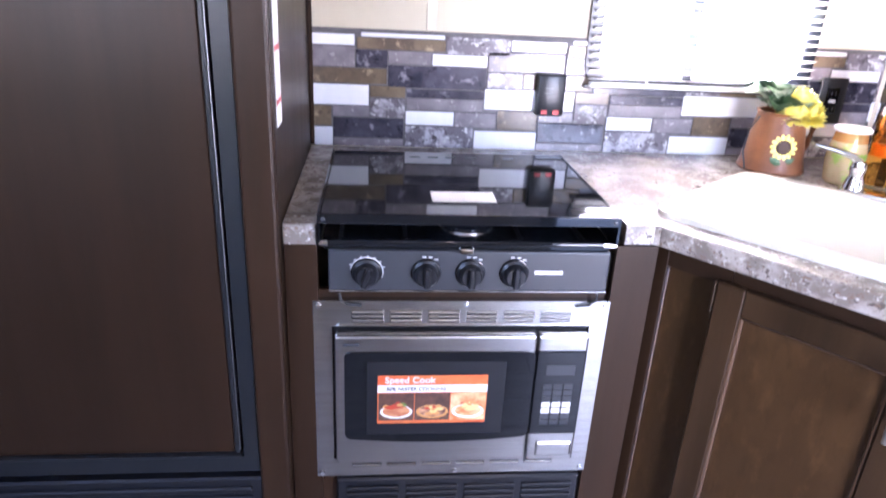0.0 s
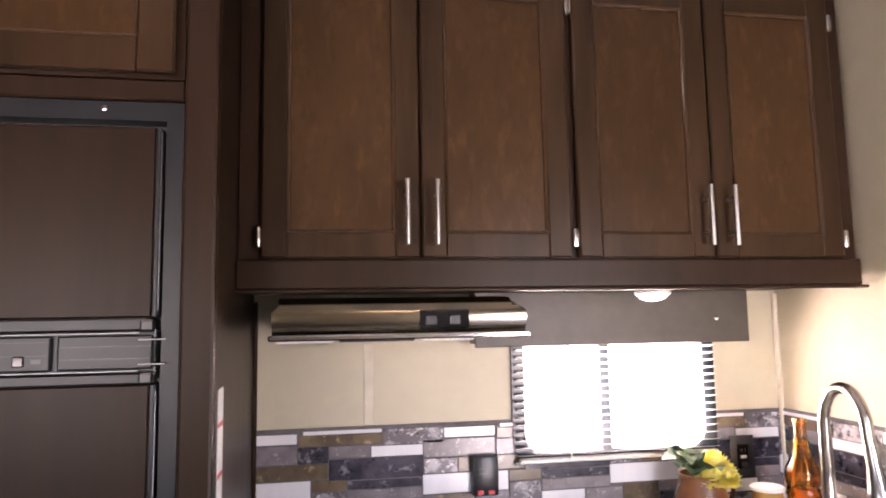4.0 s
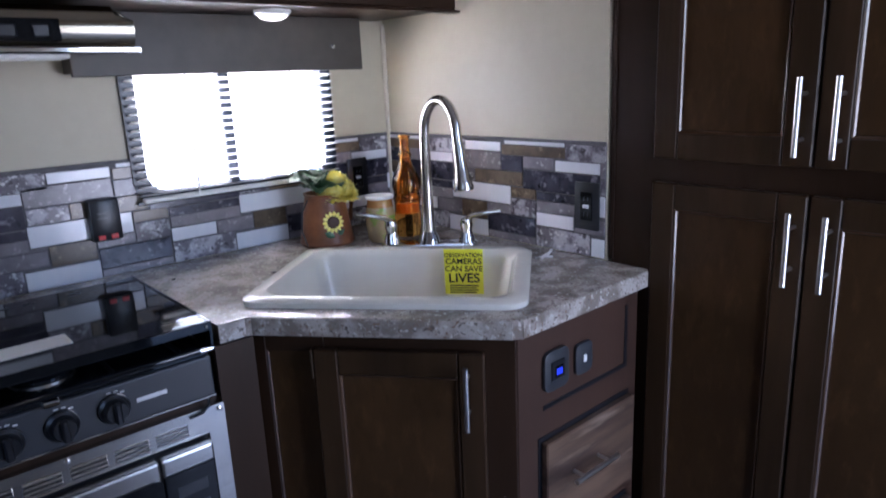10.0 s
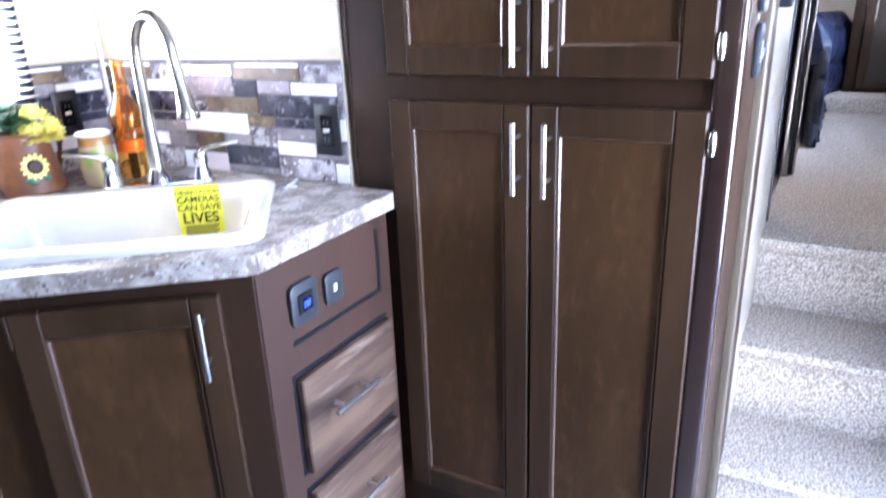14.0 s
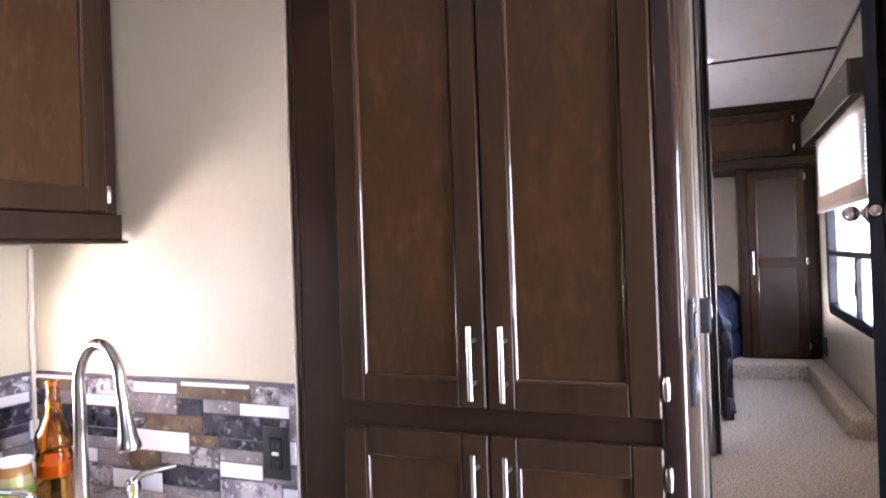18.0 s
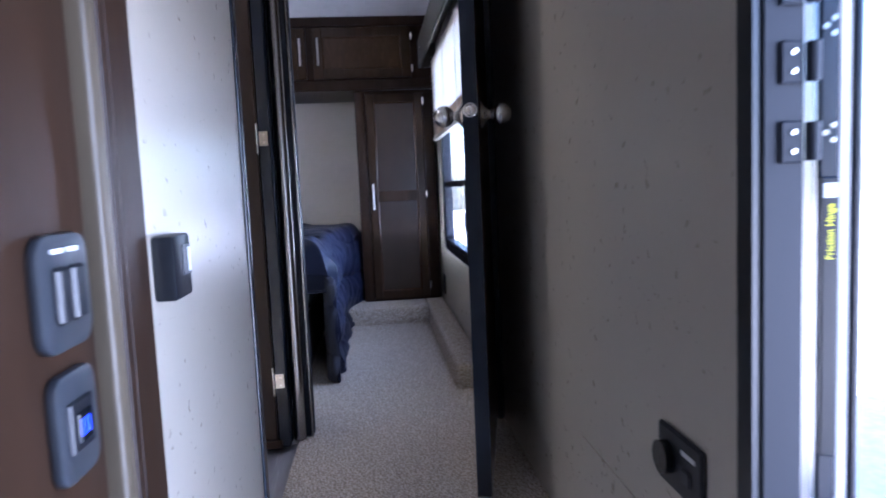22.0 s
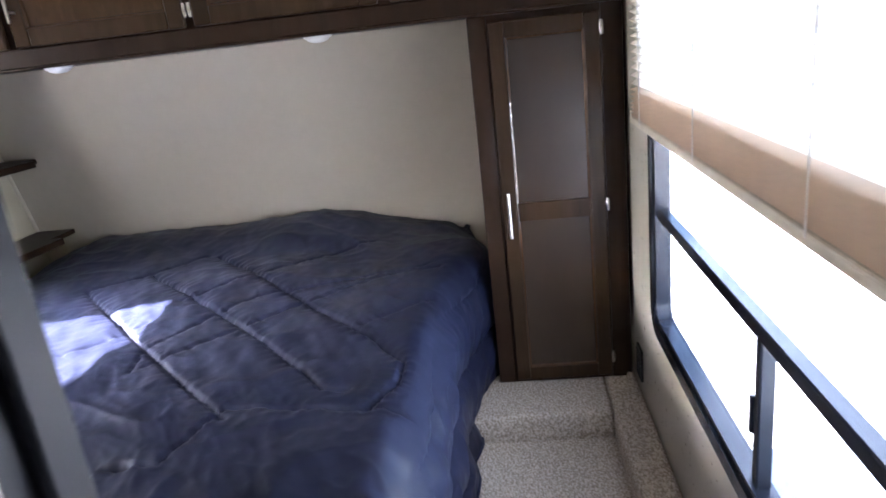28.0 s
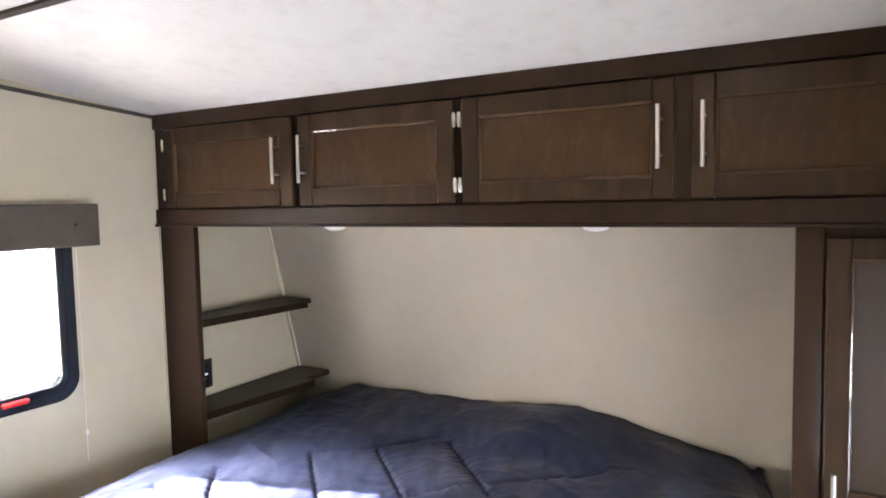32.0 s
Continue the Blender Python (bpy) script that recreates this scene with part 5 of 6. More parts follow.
for k in range(3):
    cx = Vector(((0.008, -0.036, 0.132), (0.046, -0.032, 0.132), (0.028, -0.020, 0.158))[k])
    one = bmesh.new()
    for j in range(460):
        u, b = bqr.uniform(-0.6, 1), bqr.uniform(0, 6.28)
        d = Vector((math.sqrt(1 - u * u) * math.cos(b), math.sqrt(1 - u * u) * math.sin(b), u))
        q = d.to_track_quat("Z", "Y")
        w, L = bqr.uniform(0.005, 0.009), bqr.uniform(0.026, 0.046)
        vs = [one.verts.new(cx + q @ Vector(p)) for p in ((-w / 2, 0, L * 0.4), (w / 2, 0, L * 0.4), (w, 0.004, L * 0.8), (0, 0.008, L), (-w, 0.004, L * 0.8))]
        one.faces.new(vs)
    part("bloom", one, PETAL, pt, "ruffled yellow bloom")
jr = thing("jar", "small painted jar with grapes in cream, green and orange", "jar", Matrix.Translation((1.437, 1.838, 0.914)))
JAR = material("jar_glaze", (0.52, 0.44, 0.27), 0.25, second=(0.46, 0.33, 0.15), scale=8, spots=[(0.32, 0.45, 0.10)], spot_scale=18, spot_low=0.52, spot_high=0.62)
part("body", lathe([(0.030, 0.0), (0.036, 0.006), (0.042, 0.05), (0.041, 0.075), (0.036, 0.10)], 26), JAR, jr, smooth=True)
part("shoulder", lathe([(0.0365, 0.098), (0.034, 0.116), (0.036, 0.122)], 26), material("orange_glaze", (0.48, 0.19, 0.05), 0.25, second=(0.40, 0.24, 0.08), scale=14), jr, smooth=True)
part("lid", lathe([(0.039, 0.121), (0.040, 0.127), (0.037, 0.130), (0.001, 0.130)], 26), WHITE_PLASTIC, jr, smooth=True)
for k in range(16):
    part("grape", lathe([(0.0, -0.006), (0.005, -0.003), (0.006, 0.001), (0.0, 0.006)], 8, m=Matrix.Translation((-0.012 + 0.009 * (k % 4), -0.0405, 0.045 + 0.009 * (k // 4)))
                        @ Matrix.Diagonal((1, 0.3, 1, 1))), material("grape_green", (0.22, 0.38, 0.05), 0.4) if k == 0 else bpy.data.materials["grape_green"], jr)
bt = thing("bottle", "tall amber glass bottle, partly filled", "bottle", Matrix.Translation((1.533, 1.835, 0.914)))
part("glass", lathe([(0.034, 0.0), (0.038, 0.006), (0.038, 0.10), (0.041, 0.108), (0.038, 0.118), (0.036, 0.125), (0.041, 0.137), (0.041, 0.155), (0.037, 0.170), (0.029, 0.185), (0.020, 0.205), (0.0165, 0.222), (0.0195, 0.230), (0.0165, 0.238), (0.0145, 0.25), (0.0145, 0.276), (0.0175, 0.279), (0.0175, 0.286), (0.012, 0.286), (0.0115, 0.235), (0.016, 0.20), (0.033, 0.166), (0.0365, 0.14), (0.032, 0.122), (0.034, 0.10), (0.034, 0.07), (0.001, 0.065)], 26), AMBER, bt, smooth=True)

part("filling", lathe([(0.001, 0.0665), (0.0325, 0.0665), (0.0335, 0.09), (0.0325, 0.0955), (0.001, 0.0955)], 24), material("orange_filling", (0.80, 0.30, 0.02), 0.3, second=(0.85, 0.40, 0.04), scale=20), bt, "opaque orange filling", smooth=True)

# ---- small fixtures on the walls ----
co = thing("gas_detector", "black propane gas detector with two red lights", "detector", Matrix.Translation((0.786, YW - 0.006, 1.057)))
part("case", box(-0.034, 0.034, -0.03, 0.0, -0.05, 0.05, 0.006, segments=2), BLACK, co, smooth=True)
for x in (-0.015, 0.014):
    part("lamp", box(x - 0.008, x + 0.008, -0.0325, -0.029, -0.045, -0.034, 0.001), RED, co, "red indicator")
for k in range(4):
    part("vent_slot", box(-0.018 + 0.012 * (k % 2), -0.008 + 0.012 * (k % 2), -0.0308, -0.0296, 0.004 + 0.012 * (k // 2), 0.008 + 0.012 * (k // 2)), CHARCOAL, co)


def outlet(name, m, label):
    ob = thing(name, label, "outlet", m, group="outlets")
    part("plate", box(-0.036, 0.036, -0.006, 0.0, -0.058, 0.058, 0.003, segments=2), BLACK, ob, smooth=True)
    fc = part("face", box(-0.017, 0.017, -0.009, -0.004, -0.034, 0.034, 0.002), BLACK_GLOSS, ob)
    part("test_bar", box(-0.009, 0.009, -0.0105, -0.008, -0.004, 0.004, 0.001), PRINT_WHITE, fc)
    for z in (-0.02, 0.018):
        for x in (-0.006, 0.005):
            part("slot", box(x, x + 0.002, -0.0096, -0.0088, z - 0.004, z + 0.004), CHARCOAL, fc)
    return ob


outlet("wall_outlet", Matrix.Translation((XR - 0.006, 1.298, 1.038)) @ FACE_X, "black wall outlet on the backsplash")
outlet("wall_outlet", Matrix.Translation((1.525, YW - 0.006, 1.065)), "black wall outlet on the backsplash")
tt = thing("twist_tie", "scrap of clear plastic tie on the worktop", "scrap", Matrix.Translation((1.588, 1.362, 0.9172)))
part("strip", tube([(-0.032, -0.004, 0.0), (-0.01, 0.004, 0.003), (0.012, 0.008, 0.004), (0.045, 0.026, 0.003)], 0.0035, 6), WHITE_PLASTIC, tt)
part("loop", tube([(-0.032, 0.012, 0.0), (-0.012, 0.006, 0.002), (0.002, -0.012, 0.0)], 0.0028, 6), WHITE_PLASTIC, tt)

# ---- hall: wall fittings, entry door, bathroom door, bedroom door ----
o = switch_plate("light_switch", "grey double rocker switch plate on the pantry side", Matrix.Translation((1.832, 0.442, 1.311)), 0.092, 0.098, False)
for x in (-0.014, 0.014):
    part("rocker", box(x - 0.011, x + 0.011, -0.016, -0.009, -0.026, 0.022, 0.003), BLACK, o)
    part("print_mark", box(x - 0.01, x + 0.01, -0.0112, -0.0098, 0.033, 0.037), PRINT_WHITE, o)
switch_plate("light_switch", "grey switch plate with a blue lit display", Matrix.Translation((1.832, 0.442, 1.197)), 0.076, 0.094, True)
th = thing("thermostat", "small black thermostat on the hall wall", "thermostat", Matrix.Translation((2.073, YH, 1.303)))
part("case", box(-0.034, 0.033, -0.026, 0.0, -0.038, 0.038, 0.004, segments=2), BLACK, th, smooth=True)
part("screen", box(-0.004, 0.027, -0.0275, -0.0255, -0.012, 0.026, 0.001), CHARCOAL, th)
part("slider", box(0.014, 0.020, -0.0295, -0.0255, -0.008, 0.022, 0.001), PRINT_WHITE, th)
solid("trim", box(2.602, 2.632, YH - 0.006, YH + 0.056, ZD, 2.40, 0.004, segments=2), NAVY_METAL, "dark end trim of the hall wall", kind="structure")

bd = thing("door_1", "brown slab bathroom door standing open into the bathroom", "door", kind="structure")
part("slab", box(3.168, 3.2, YH + 0.058, 1.03, 0.67, 2.43, 0.003), DOOR_BROWN, bd)
part("bottom_edge", box(3.160, 3.204, YH + 0.045, 1.03, 0.645, 0.668, 0.003), FRAME, bd)
for z in (0.843, 1.536, 2.12):
    h = part("hinge", rod((3.164, 0.4885, z - 0.042), (3.164, 0.4885, z + 0.042), 0.0042, 10), NICKEL, bd, "nickel hinge", smooth=True)
    part("leaf", box(3.1665, 3.1715, 0.458, 0.484, z - 0.021, z + 0.021, 0.001), NICKEL, h)
    for dz in (-0.011, 0.011):
        part("screw", rod((3.1655, 0.469, z + dz), (3.167, 0.469, z + dz), 0.0035, 8), CHROME, h)
fr2 = thing("doorway_frame", "dark metal frame between bathroom and bedroom doorways", "door frame", kind="structure")
part("hinge_jamb", box(3.172, 3.232, 0.4505, 0.487, ZD, 2.445, 0.004), NAVY_METAL, fr2)
part("bead", rod((3.232, 0.431, ZD), (3.232, 0.431, 2.445), 0.0192, 24), DARK_CHROME, fr2, "rounded polished metal edge", smooth=True)
part("jamb", box(3.2405, 3.298, 0.400, YH + 0.01, ZD, 2.445, 0.004), MATTE_DARK, fr2)
part("stop", box(3.270, 3.298, 0.392, 0.3995, ZD, 2.44, 0.002), MATTE_DARK, fr2)
part("edge_line", rod((3.2415, 0.396, ZD), (3.2415, 0.396, 2.445), 0.0042, 10), DARK_CHROME, fr2, "thin polished edge", smooth=True)
part("strike_plate", box(3.246, 3.268, 0.392, 0.3975, 1.500, 1.572, 0.002), CHROME, fr2, "chrome strike plate")
part("hinge_post", box(3.262, 3.318, YR + 0.001, YR + 0.03, ZD, 2.445, 0.003), NAVY_METAL, fr2)
part("inner_strip", box(3.287, 3.300, YH + 0.0125, YH + 0.05, ZD, 2.44, 0.003), FRAME, fr2)
part("wall_end", box(3.200, 3.234, YH + 0.0405, YH + 0.10, ZD, 2.445), NAVY_METAL, fr2)

HX, HY = 3.283, -0.183
LX, LY = 2.714, -0.063
ang = math.degrees(math.atan2(LY - HY, LX - HX))
D = math.hypot(LX - HX, LY - HY)
bdr = thing("door_2", "dark slab bedroom door with round nickel knobs, standing open", "door", Matrix.Translation((HX, HY, 0)) @ pose(0, 0, 0, 0, 0, ang), kind="structure")
part("slab", box(0.004, D, -0.034, 0.0, 0.665, 2.425, 0.002), WOOD, bdr)
part("latch_edge", box(D, D + 0.003, -0.034, 0.0, 0.665, 2.425), NAVY_METAL, bdr)
part("latch_plate", lathe([(0.0165, 0.0), (0.016, 0.003), (0.0125, 0.004), (0.0115, 0.0025), (0.0105, 0.004), (0.006, 0.0075), (0.001, 0.008)], 24, m=Matrix.Translation((D + 0.003, -0.017, 1.546)) @ pose(0, 0, 0, 0, 90)), NICKEL, bdr, "round nickel latch plate", smooth=True)
for s, y0 in ((1, 0.0), (-1, -0.034)):
    k = part("knob", lathe([(0.030, 0.0), (0.031, 0.003), (0.028, 0.007), (0.019, 0.012), (0.012, 0.019), (0.0095, 0.024), (0.0095, 0.026)] + [(0.0245 * math.sin(radians(a)), 0.0475 - 0.0245 * math.cos(radians(a))) for a in range(26, 180, 14)] + [(0.001, 0.072)],
                           36, m=Matrix.Translation((D - 0.066, y0, 1.542)) @ pose(0, 0, 0, -90 * s)), NICKEL, bdr, "round satin nickel knob", smooth=True)
ds = thing("door_stop", "small chrome holdback high on the wall", "door stop", Matrix.Translation((2.82, YR, 1.86)))
part("stem", rod((0, 0, 0), (0, 0.05, 0), 0.007, 10), CHROME, ds, smooth=True)
part("tip", lathe([(0.001, 0.0), (0.011, 0.002), (0.012, 0.012), (0.001, 0.016)], 12, m=Matrix.Translation((0, 0.048, 0)) @ pose(0, 0, 0, -90)), CHROME, ds, smooth=True)

# entry doorway in the wall: dark frame with round upper corners, hinges, the door swung outside
en = thing("entry_doorway", "dark aluminium entry door frame with rounded top corners", "door frame", kind="structure")
bm = ring_frame(rounded(1.10, 1.884, -0.08, 1.818, 0.085, 8), rounded(1.15, 1.856, -0.04, 1.762, 0.07, 8), YR - 0.002, YR + 0.012)
part("trim", bm, BLACK, en)
bm = ring_frame(rounded(1.14, 1.874, -0.06, 1.785, 0.08, 8), rounded(1.175, 1.851, -0.03, 1.75, 0.07, 8), YR - 0.036, YR + 0.003)
part("jamb", bm, MATTE_DARK, en)
for x in (1.884, 1.10):
    bm = ring_frame(rounded(1.092, 1.892, -0.08, 1.830, 0.10, 10), rounded(1.142, 1.850, -0.04, 1.758, 0.08, 10), YR + 0.0122, YR + 0.020)
    for co_, no_ in (((0, 0, 1.635), (0, 0, -1)), ((1.5, 0, 0), (-1 if x > 1.5 else 1, 0, 0))):
        bmesh.ops.bisect_plane(bm, geom=bm.verts[:] + bm.edges[:] + bm.faces[:], plane_co=co_, plane_no=no_, clear_outer=True)
    part("corner_cap", bm, BLACK, en, "black plastic corner cover")
for x, z in ((1.870, 1.66), (1.72, 1.80), (1.58, 1.80)):
    part("screw", lathe([(0.006, 0.0), (0.005, 0.003), (0.001, 0.004)], 10, m=Matrix.Translation((x, YR + 0.020, z)) @ pose(0, 0, 0, -90)), CHROME, en, smooth=True)
for z in (0.85, 0.92, 0.995, 1.412, 1.486, 1.558):
    h = part("hinge", box(1.846, 1.8512, YR - 0.034, YR - 0.010, z - 0.02, z + 0.02, 0.002), MATTE_DARK, en)
    part("barrel", rod((1.846, YR - 0.042, z - 0.018), (1.846, YR - 0.042, z + 0.018), 0.007, 10), MATTE_DARK, h, smooth=True)
    for dz in (-0.009, 0.009):
        part("rivet", rod((1.8435, YR - 0.022, z + dz), (1.8465, YR - 0.022, z + dz), 0.0028, 8), STEEL, h)
ed = thing("entry_door", "open aluminium entry door folded back outside", "door", Matrix.Translation((1.858, YR - 0.056, 0)) @ pose(0, 0, 0, 0, 0, -18))
part("edge", box(0.0, 0.02, -0.019, 0.0, 0.0, 1.74, 0.003), NAVY_METAL, ed)
part("outer_lip", box(0.0, 0.02, -0.040, -0.032, 0.0, 1.74, 0.002), NAVY_METAL, ed)
part("skin", box(0.0045, 0.66, -0.0315, -0.0195, 0.0, 1.74, 0.002), WHITE_PLASTIC, ed)
part("closer", box(-0.006, 0.0, -0.018, -0.001, 1.10, 1.378, 0.002), BLACK, ed)
part("closer_badge", box(-0.0068, -0.006, -0.0155, -0.0035, 1.358, 1.372), PRINT_WHITE, ed, "white badge")
lettering("hinge_text", "Friction Hinge", 0.0095, YELLOW, ed, Matrix.Translation((-0.0063, -0.0125, 1.325)) @ Matrix(((0, 0, -1, 0), (0, 1, 0, 0), (1, 0, 0, 0), (0, 0, 0, 1))), "yellow lettering")
for z in (1.42, 1.52):
    for dy, dz in ((-0.013, 0.007), (-0.006, 0.0), (-0.013, -0.007)):
        part("rivet", rod((-0.002, dy, z + dz), (0.001, dy, z + dz), 0.0030, 8), STEEL, ed)

po = thing("wall_receptacle", "black receptacle with a round port low on the wall", "outlet", Matrix.Translation((2.03, YR, 1.02)))
part("plate", box(-0.06, 0.06, 0.0, 0.008, -0.04, 0.04, 0.003), BLACK, po)
part("port", rod((0.03, 0.006, 0.0), (0.03, 0.02, 0.0), 0.022, 20), BLACK_GLOSS, po, smooth=True)
part("print_mark", box(-0.045, -0.01, 0.0078, 0.0088, 0.018, 0.024), PRINT_WHITE, po)
part("jack", box(-0.035, -0.012, 0.0075, 0.011, -0.018, 0.002, 0.002), CHARCOAL, po)


def ceiling_lamp(x, y, watts):
    z = ceiling_z(x)
    ob = thing("ceiling_light", "round flush ceiling light with a warm glow", "lamp", Matrix.Translation((x, y, z)), group="ceiling lights")
    part("rim", lathe([(0.07, 0.0), (0.07, -0.01), (0.06, -0.018), (0.055, -0.018)], 28), WHITE_PLASTIC, ob, smooth=True)
    part("diffuser", lathe([(0.057, -0.016), (0.04, -0.026), (0.001, -0.03)], 28), LED_ON, ob, smooth=True)
    la = new("ceiling_glow", bpy.data.lights.new("ceiling_glow", "AREA"))
    la.data.shape, la.data.size, la.data.energy, la.data.color = "DISK", 0.11, watts, WARM
    la.matrix_world = look((x, y, z - 0.035), (x, y, 0.0))


ceiling_lamp(2.55, 0.12, 0.015)
ceiling_lamp(4.17, 0.432, 0.04)
ceiling_lamp(-0.02, 1.35, 0.08)
ceiling_lamp(0.74, -0.02, 0.06)
# unseen bathroom light, added to brighten the landing and the bathroom door
ceiling_lamp(2.92, 0.98, 0.15)


# ---- bedroom: wardrobe and overhead cabinets ----
BX = 5.05
wd = thing("wardrobe", "narrow dark maple wardrobe with a two-panel door", "wardrobe", Matrix.Translation((BX + 0.008, 0, 0)) @ FACE_X)
part("face_frame", box(-0.252, 0.168, 0.0, 0.018, 0.737, 1.928), FRAME, wd)
part("post", box(-0.256, -0.200, -0.006, 0.024, 0.737, 1.928, 0.005, segments=2), FRAME, wd, smooth=True)
part("body", box(-0.25, 0.19, 0.018, 0.50, 0.737, 1.93), FRAME, wd)
part("right_stile", box(0.125, 0.168, -0.004, 0.0, 0.737, 1.928), FRAME, wd)
shaker_door(wd, -0.196, 0.120, 0.752, 1.905, y=-0.001, fw=0.046, handle=(-0.176, 1.336), hlen=0.143, hinge=((0.124, 0.82), (0.124, 1.34), (0.124, 1.86)), mid=1.336, panel=PANEL_GLOSS)
oh = thing("overhead_cabinet", "long dark maple overhead cabinet above the bed", "cabinet", Matrix.Translation((BX, 0, 0)) @ FACE_X)
part("body", box(-YL + 0.004, 0.196, 0.0, 0.52, 1.9315, 2.325), FRAME, oh)
part("bottom_rail", box(-YL + 0.004, 0.196, -0.014, 0.0, 1.931, 1.988, 0.003), FRAME, oh)
part("bottom_lip", box(-YL + 0.002, 0.198, -0.020, 0.03, 1.926, 1.936, 0.003), FRAME, oh)
part("top_rail", box(-YL + 0.004, 0.196, -0.012, 0.0, 2.274, 2.328, 0.003), FRAME, oh)
for x0, x1, hx, hin in ((-2.25, -1.654, -1.706, -2.256), (-1.626, -1.082, -1.599, -1.076), (-1.054, -0.503, -0.534, -1.060), (-0.467, 0.068, -0.438, 0.074)):
    shaker_door(oh, x0, x1, 1.992, 2.270, y=-0.001, fw=0.052, handle=(hx, 2.134), hlen=0.145, hinge=((hin, 2.04), (hin, 2.215)))
lp = thing("wall_post", "dark brown post between the wall and the bed niche", "post", Matrix.Translation((BX, 0, 0)) @ FACE_X)
part("board", box(-2.31, -2.135, -0.002, 0.022, 0.9, 1.926, 0.003), FRAME, lp)
part("edge", box(-2.3165, -2.31, -0.003, 0.02, 0.9, 1.926), TRIM, lp)
for z, y0, y1 in ((1.560, 2.100, YL), (1.224, 2.075, YL)):
    sh = thing("niche_shelf", "narrow dark shelf in the bed niche", "shelf", group="niche shelves")
    bm = box(BX + 0.024, 5.70 if z > 1.4 else 5.77, y0 + 0.06, y1 - 0.002, z, z + 0.022, 0.003)
    part("board", bm, FRAME, sh)
    bm = prism([(BX + 0.024, y0 + 0.10), (BX + 0.024, y0 + 0.060), (5.60, y0), (5.60, y0 + 0.06)], z - 0.004, z + 0.0245, b=0.003)
    part("front_lip", bm, FRAME, sh)
outlet("wall_outlet", Matrix.Translation((5.225, YL, 1.335)), "black wall outlet in the bed niche")
for y in (0.73, 1.605):
    puck_lamp("puck_light_bed", 5.18, y, 1.931, 0.045, LED_OFF, False, "small round unlit puck light under the overhead cabinet")


def big_window(name, x0, x1, z0, z1, y, side, rail, mull, label):
    """A rounded window in a wall at y; side is +1 when the room lies towards +y."""
    m = Matrix.Translation((0, y, 0)) @ Matrix.Diagonal((1, -side, 1, 1))
    ob = thing(name, label, "window", kind="structure")
    bm = ring_frame(rounded(x0, x1, z0, z1, 0.075, 8), rounded(x0 + 0.032, x1 - 0.032, z0 + 0.032, z1 - 0.032, 0.05, 8), -0.012, 0.0)
    bm = ring_frame(rounded(x0 + 0.02, x1 - 0.02, z0 + 0.02, z1 - 0.02, 0.06, 8), rounded(x0 + 0.05, x1 - 0.05, z0 + 0.05, z1 - 0.05, 0.04, 8), -0.006, 0.035, bm)
    bmesh.ops.transform(bm, matrix=m, verts=bm.verts)
    part("window_frame", bm, NAVY_METAL, ob)
    if rail:
        bm = box(x0 + 0.035, x1 - 0.035, 0.0, 0.03, rail - 0.014, rail + 0.014, 0.003)
        bmesh.ops.transform(bm, matrix=m, verts=bm.verts)
        part("rail", bm, NAVY_METAL, ob)
    if mull:
        bm = box(mull - 0.012, mull + 0.012, 0.002, 0.03, z0 + 0.04, rail - 0.014 if rail else z1 - 0.04, 0.003)
        box(mull + 0.012, mull + 0.024, -0.002, 0.012, z0 + 0.14, z0 + 0.21, 0.002, bm=bm)
        bmesh.ops.transform(bm, matrix=m, verts=bm.verts)
        part("mullion", bm, NAVY_METAL, ob)
    bm = box(x0 + 0.03, x1 - 0.03, 0.026, 0.029, z0 + 0.03, z1 - 0.03)
    bmesh.ops.transform(bm, matrix=m, verts=bm.verts)
    p = part("pane", bm, DIRTY_PANE, ob)
    p.visible_shadow = False
    return ob


big_window("window_2", 3.53, 4.755, 1.055, 2.05, YR, 1, 1.390, 4.01, "wide bedroom window with rounded dark frame and sliding lower panes")
big_window("window_3", 3.97, 4.712, 1.385, 1.98, YL, -1, None, None, "bedroom window with rounded dark frame beside the bed")
part("gasket", ring_frame(rounded(4.021, 4.661, 1.436, 1.929, 0.04, 8), rounded(4.036, 4.646, 1.451, 1.914, 0.03, 8), YL + 0.018, YL + 0.025), WHITE_PLASTIC, bpy.data.objects["window_3"], "pale window gasket")
solid("window_latch", box(4.47, 4.55, YL - 0.018, YL - 0.004, 1.408, 1.424, 0.004), RED, "red emergency window latch", "latch")
ps = thing("pleated_shade", "cream pleated shade drawn half down over the window", "shade")
SX0, SX1, SYC = 3.46, 4.785, YR + 0.036
part("bottom_rail", box(SX0, SX1, SYC - 0.012, SYC + 0.012, 1.618, 1.636, 0.004, segments=2), TRIM, ps, "cream bottom rail")


def zigzag(zs, depth):
    """Folded cloth: one crease at each height, in and out by turns."""
    bm = bmesh.new()
    rows = [[bm.verts.new((x, SYC + (depth if k % 2 else -depth), z)) for x in (SX0, SX1)] for k, z in enumerate(zs)]
    for lo, hi in zip(rows, rows[1:]):
        bm.faces.new((lo[0], lo[1], hi[1], hi[0]))
    return bm


stack = [1.637]
for k in range(14):
    stack.append(stack[-1] + 0.0042 + 0.00015 * k)
# the stack's dimness is in its darker cloth colour
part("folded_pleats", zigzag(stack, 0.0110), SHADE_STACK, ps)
part("pleats", zigzag([stack[-1] + 0.0095 * k for k in range(34)], 0.009), SHADE, ps)
for x in (3.75, 4.20, 4.66):
    part("cord", rod((x, SYC + 0.013, 1.63), (x, SYC + 0.013, 2.03), 0.0012, 6), WHITE_PLASTIC, ps)
va2 = thing("valance", "grey-brown padded valance over the bedroom window", "valance")
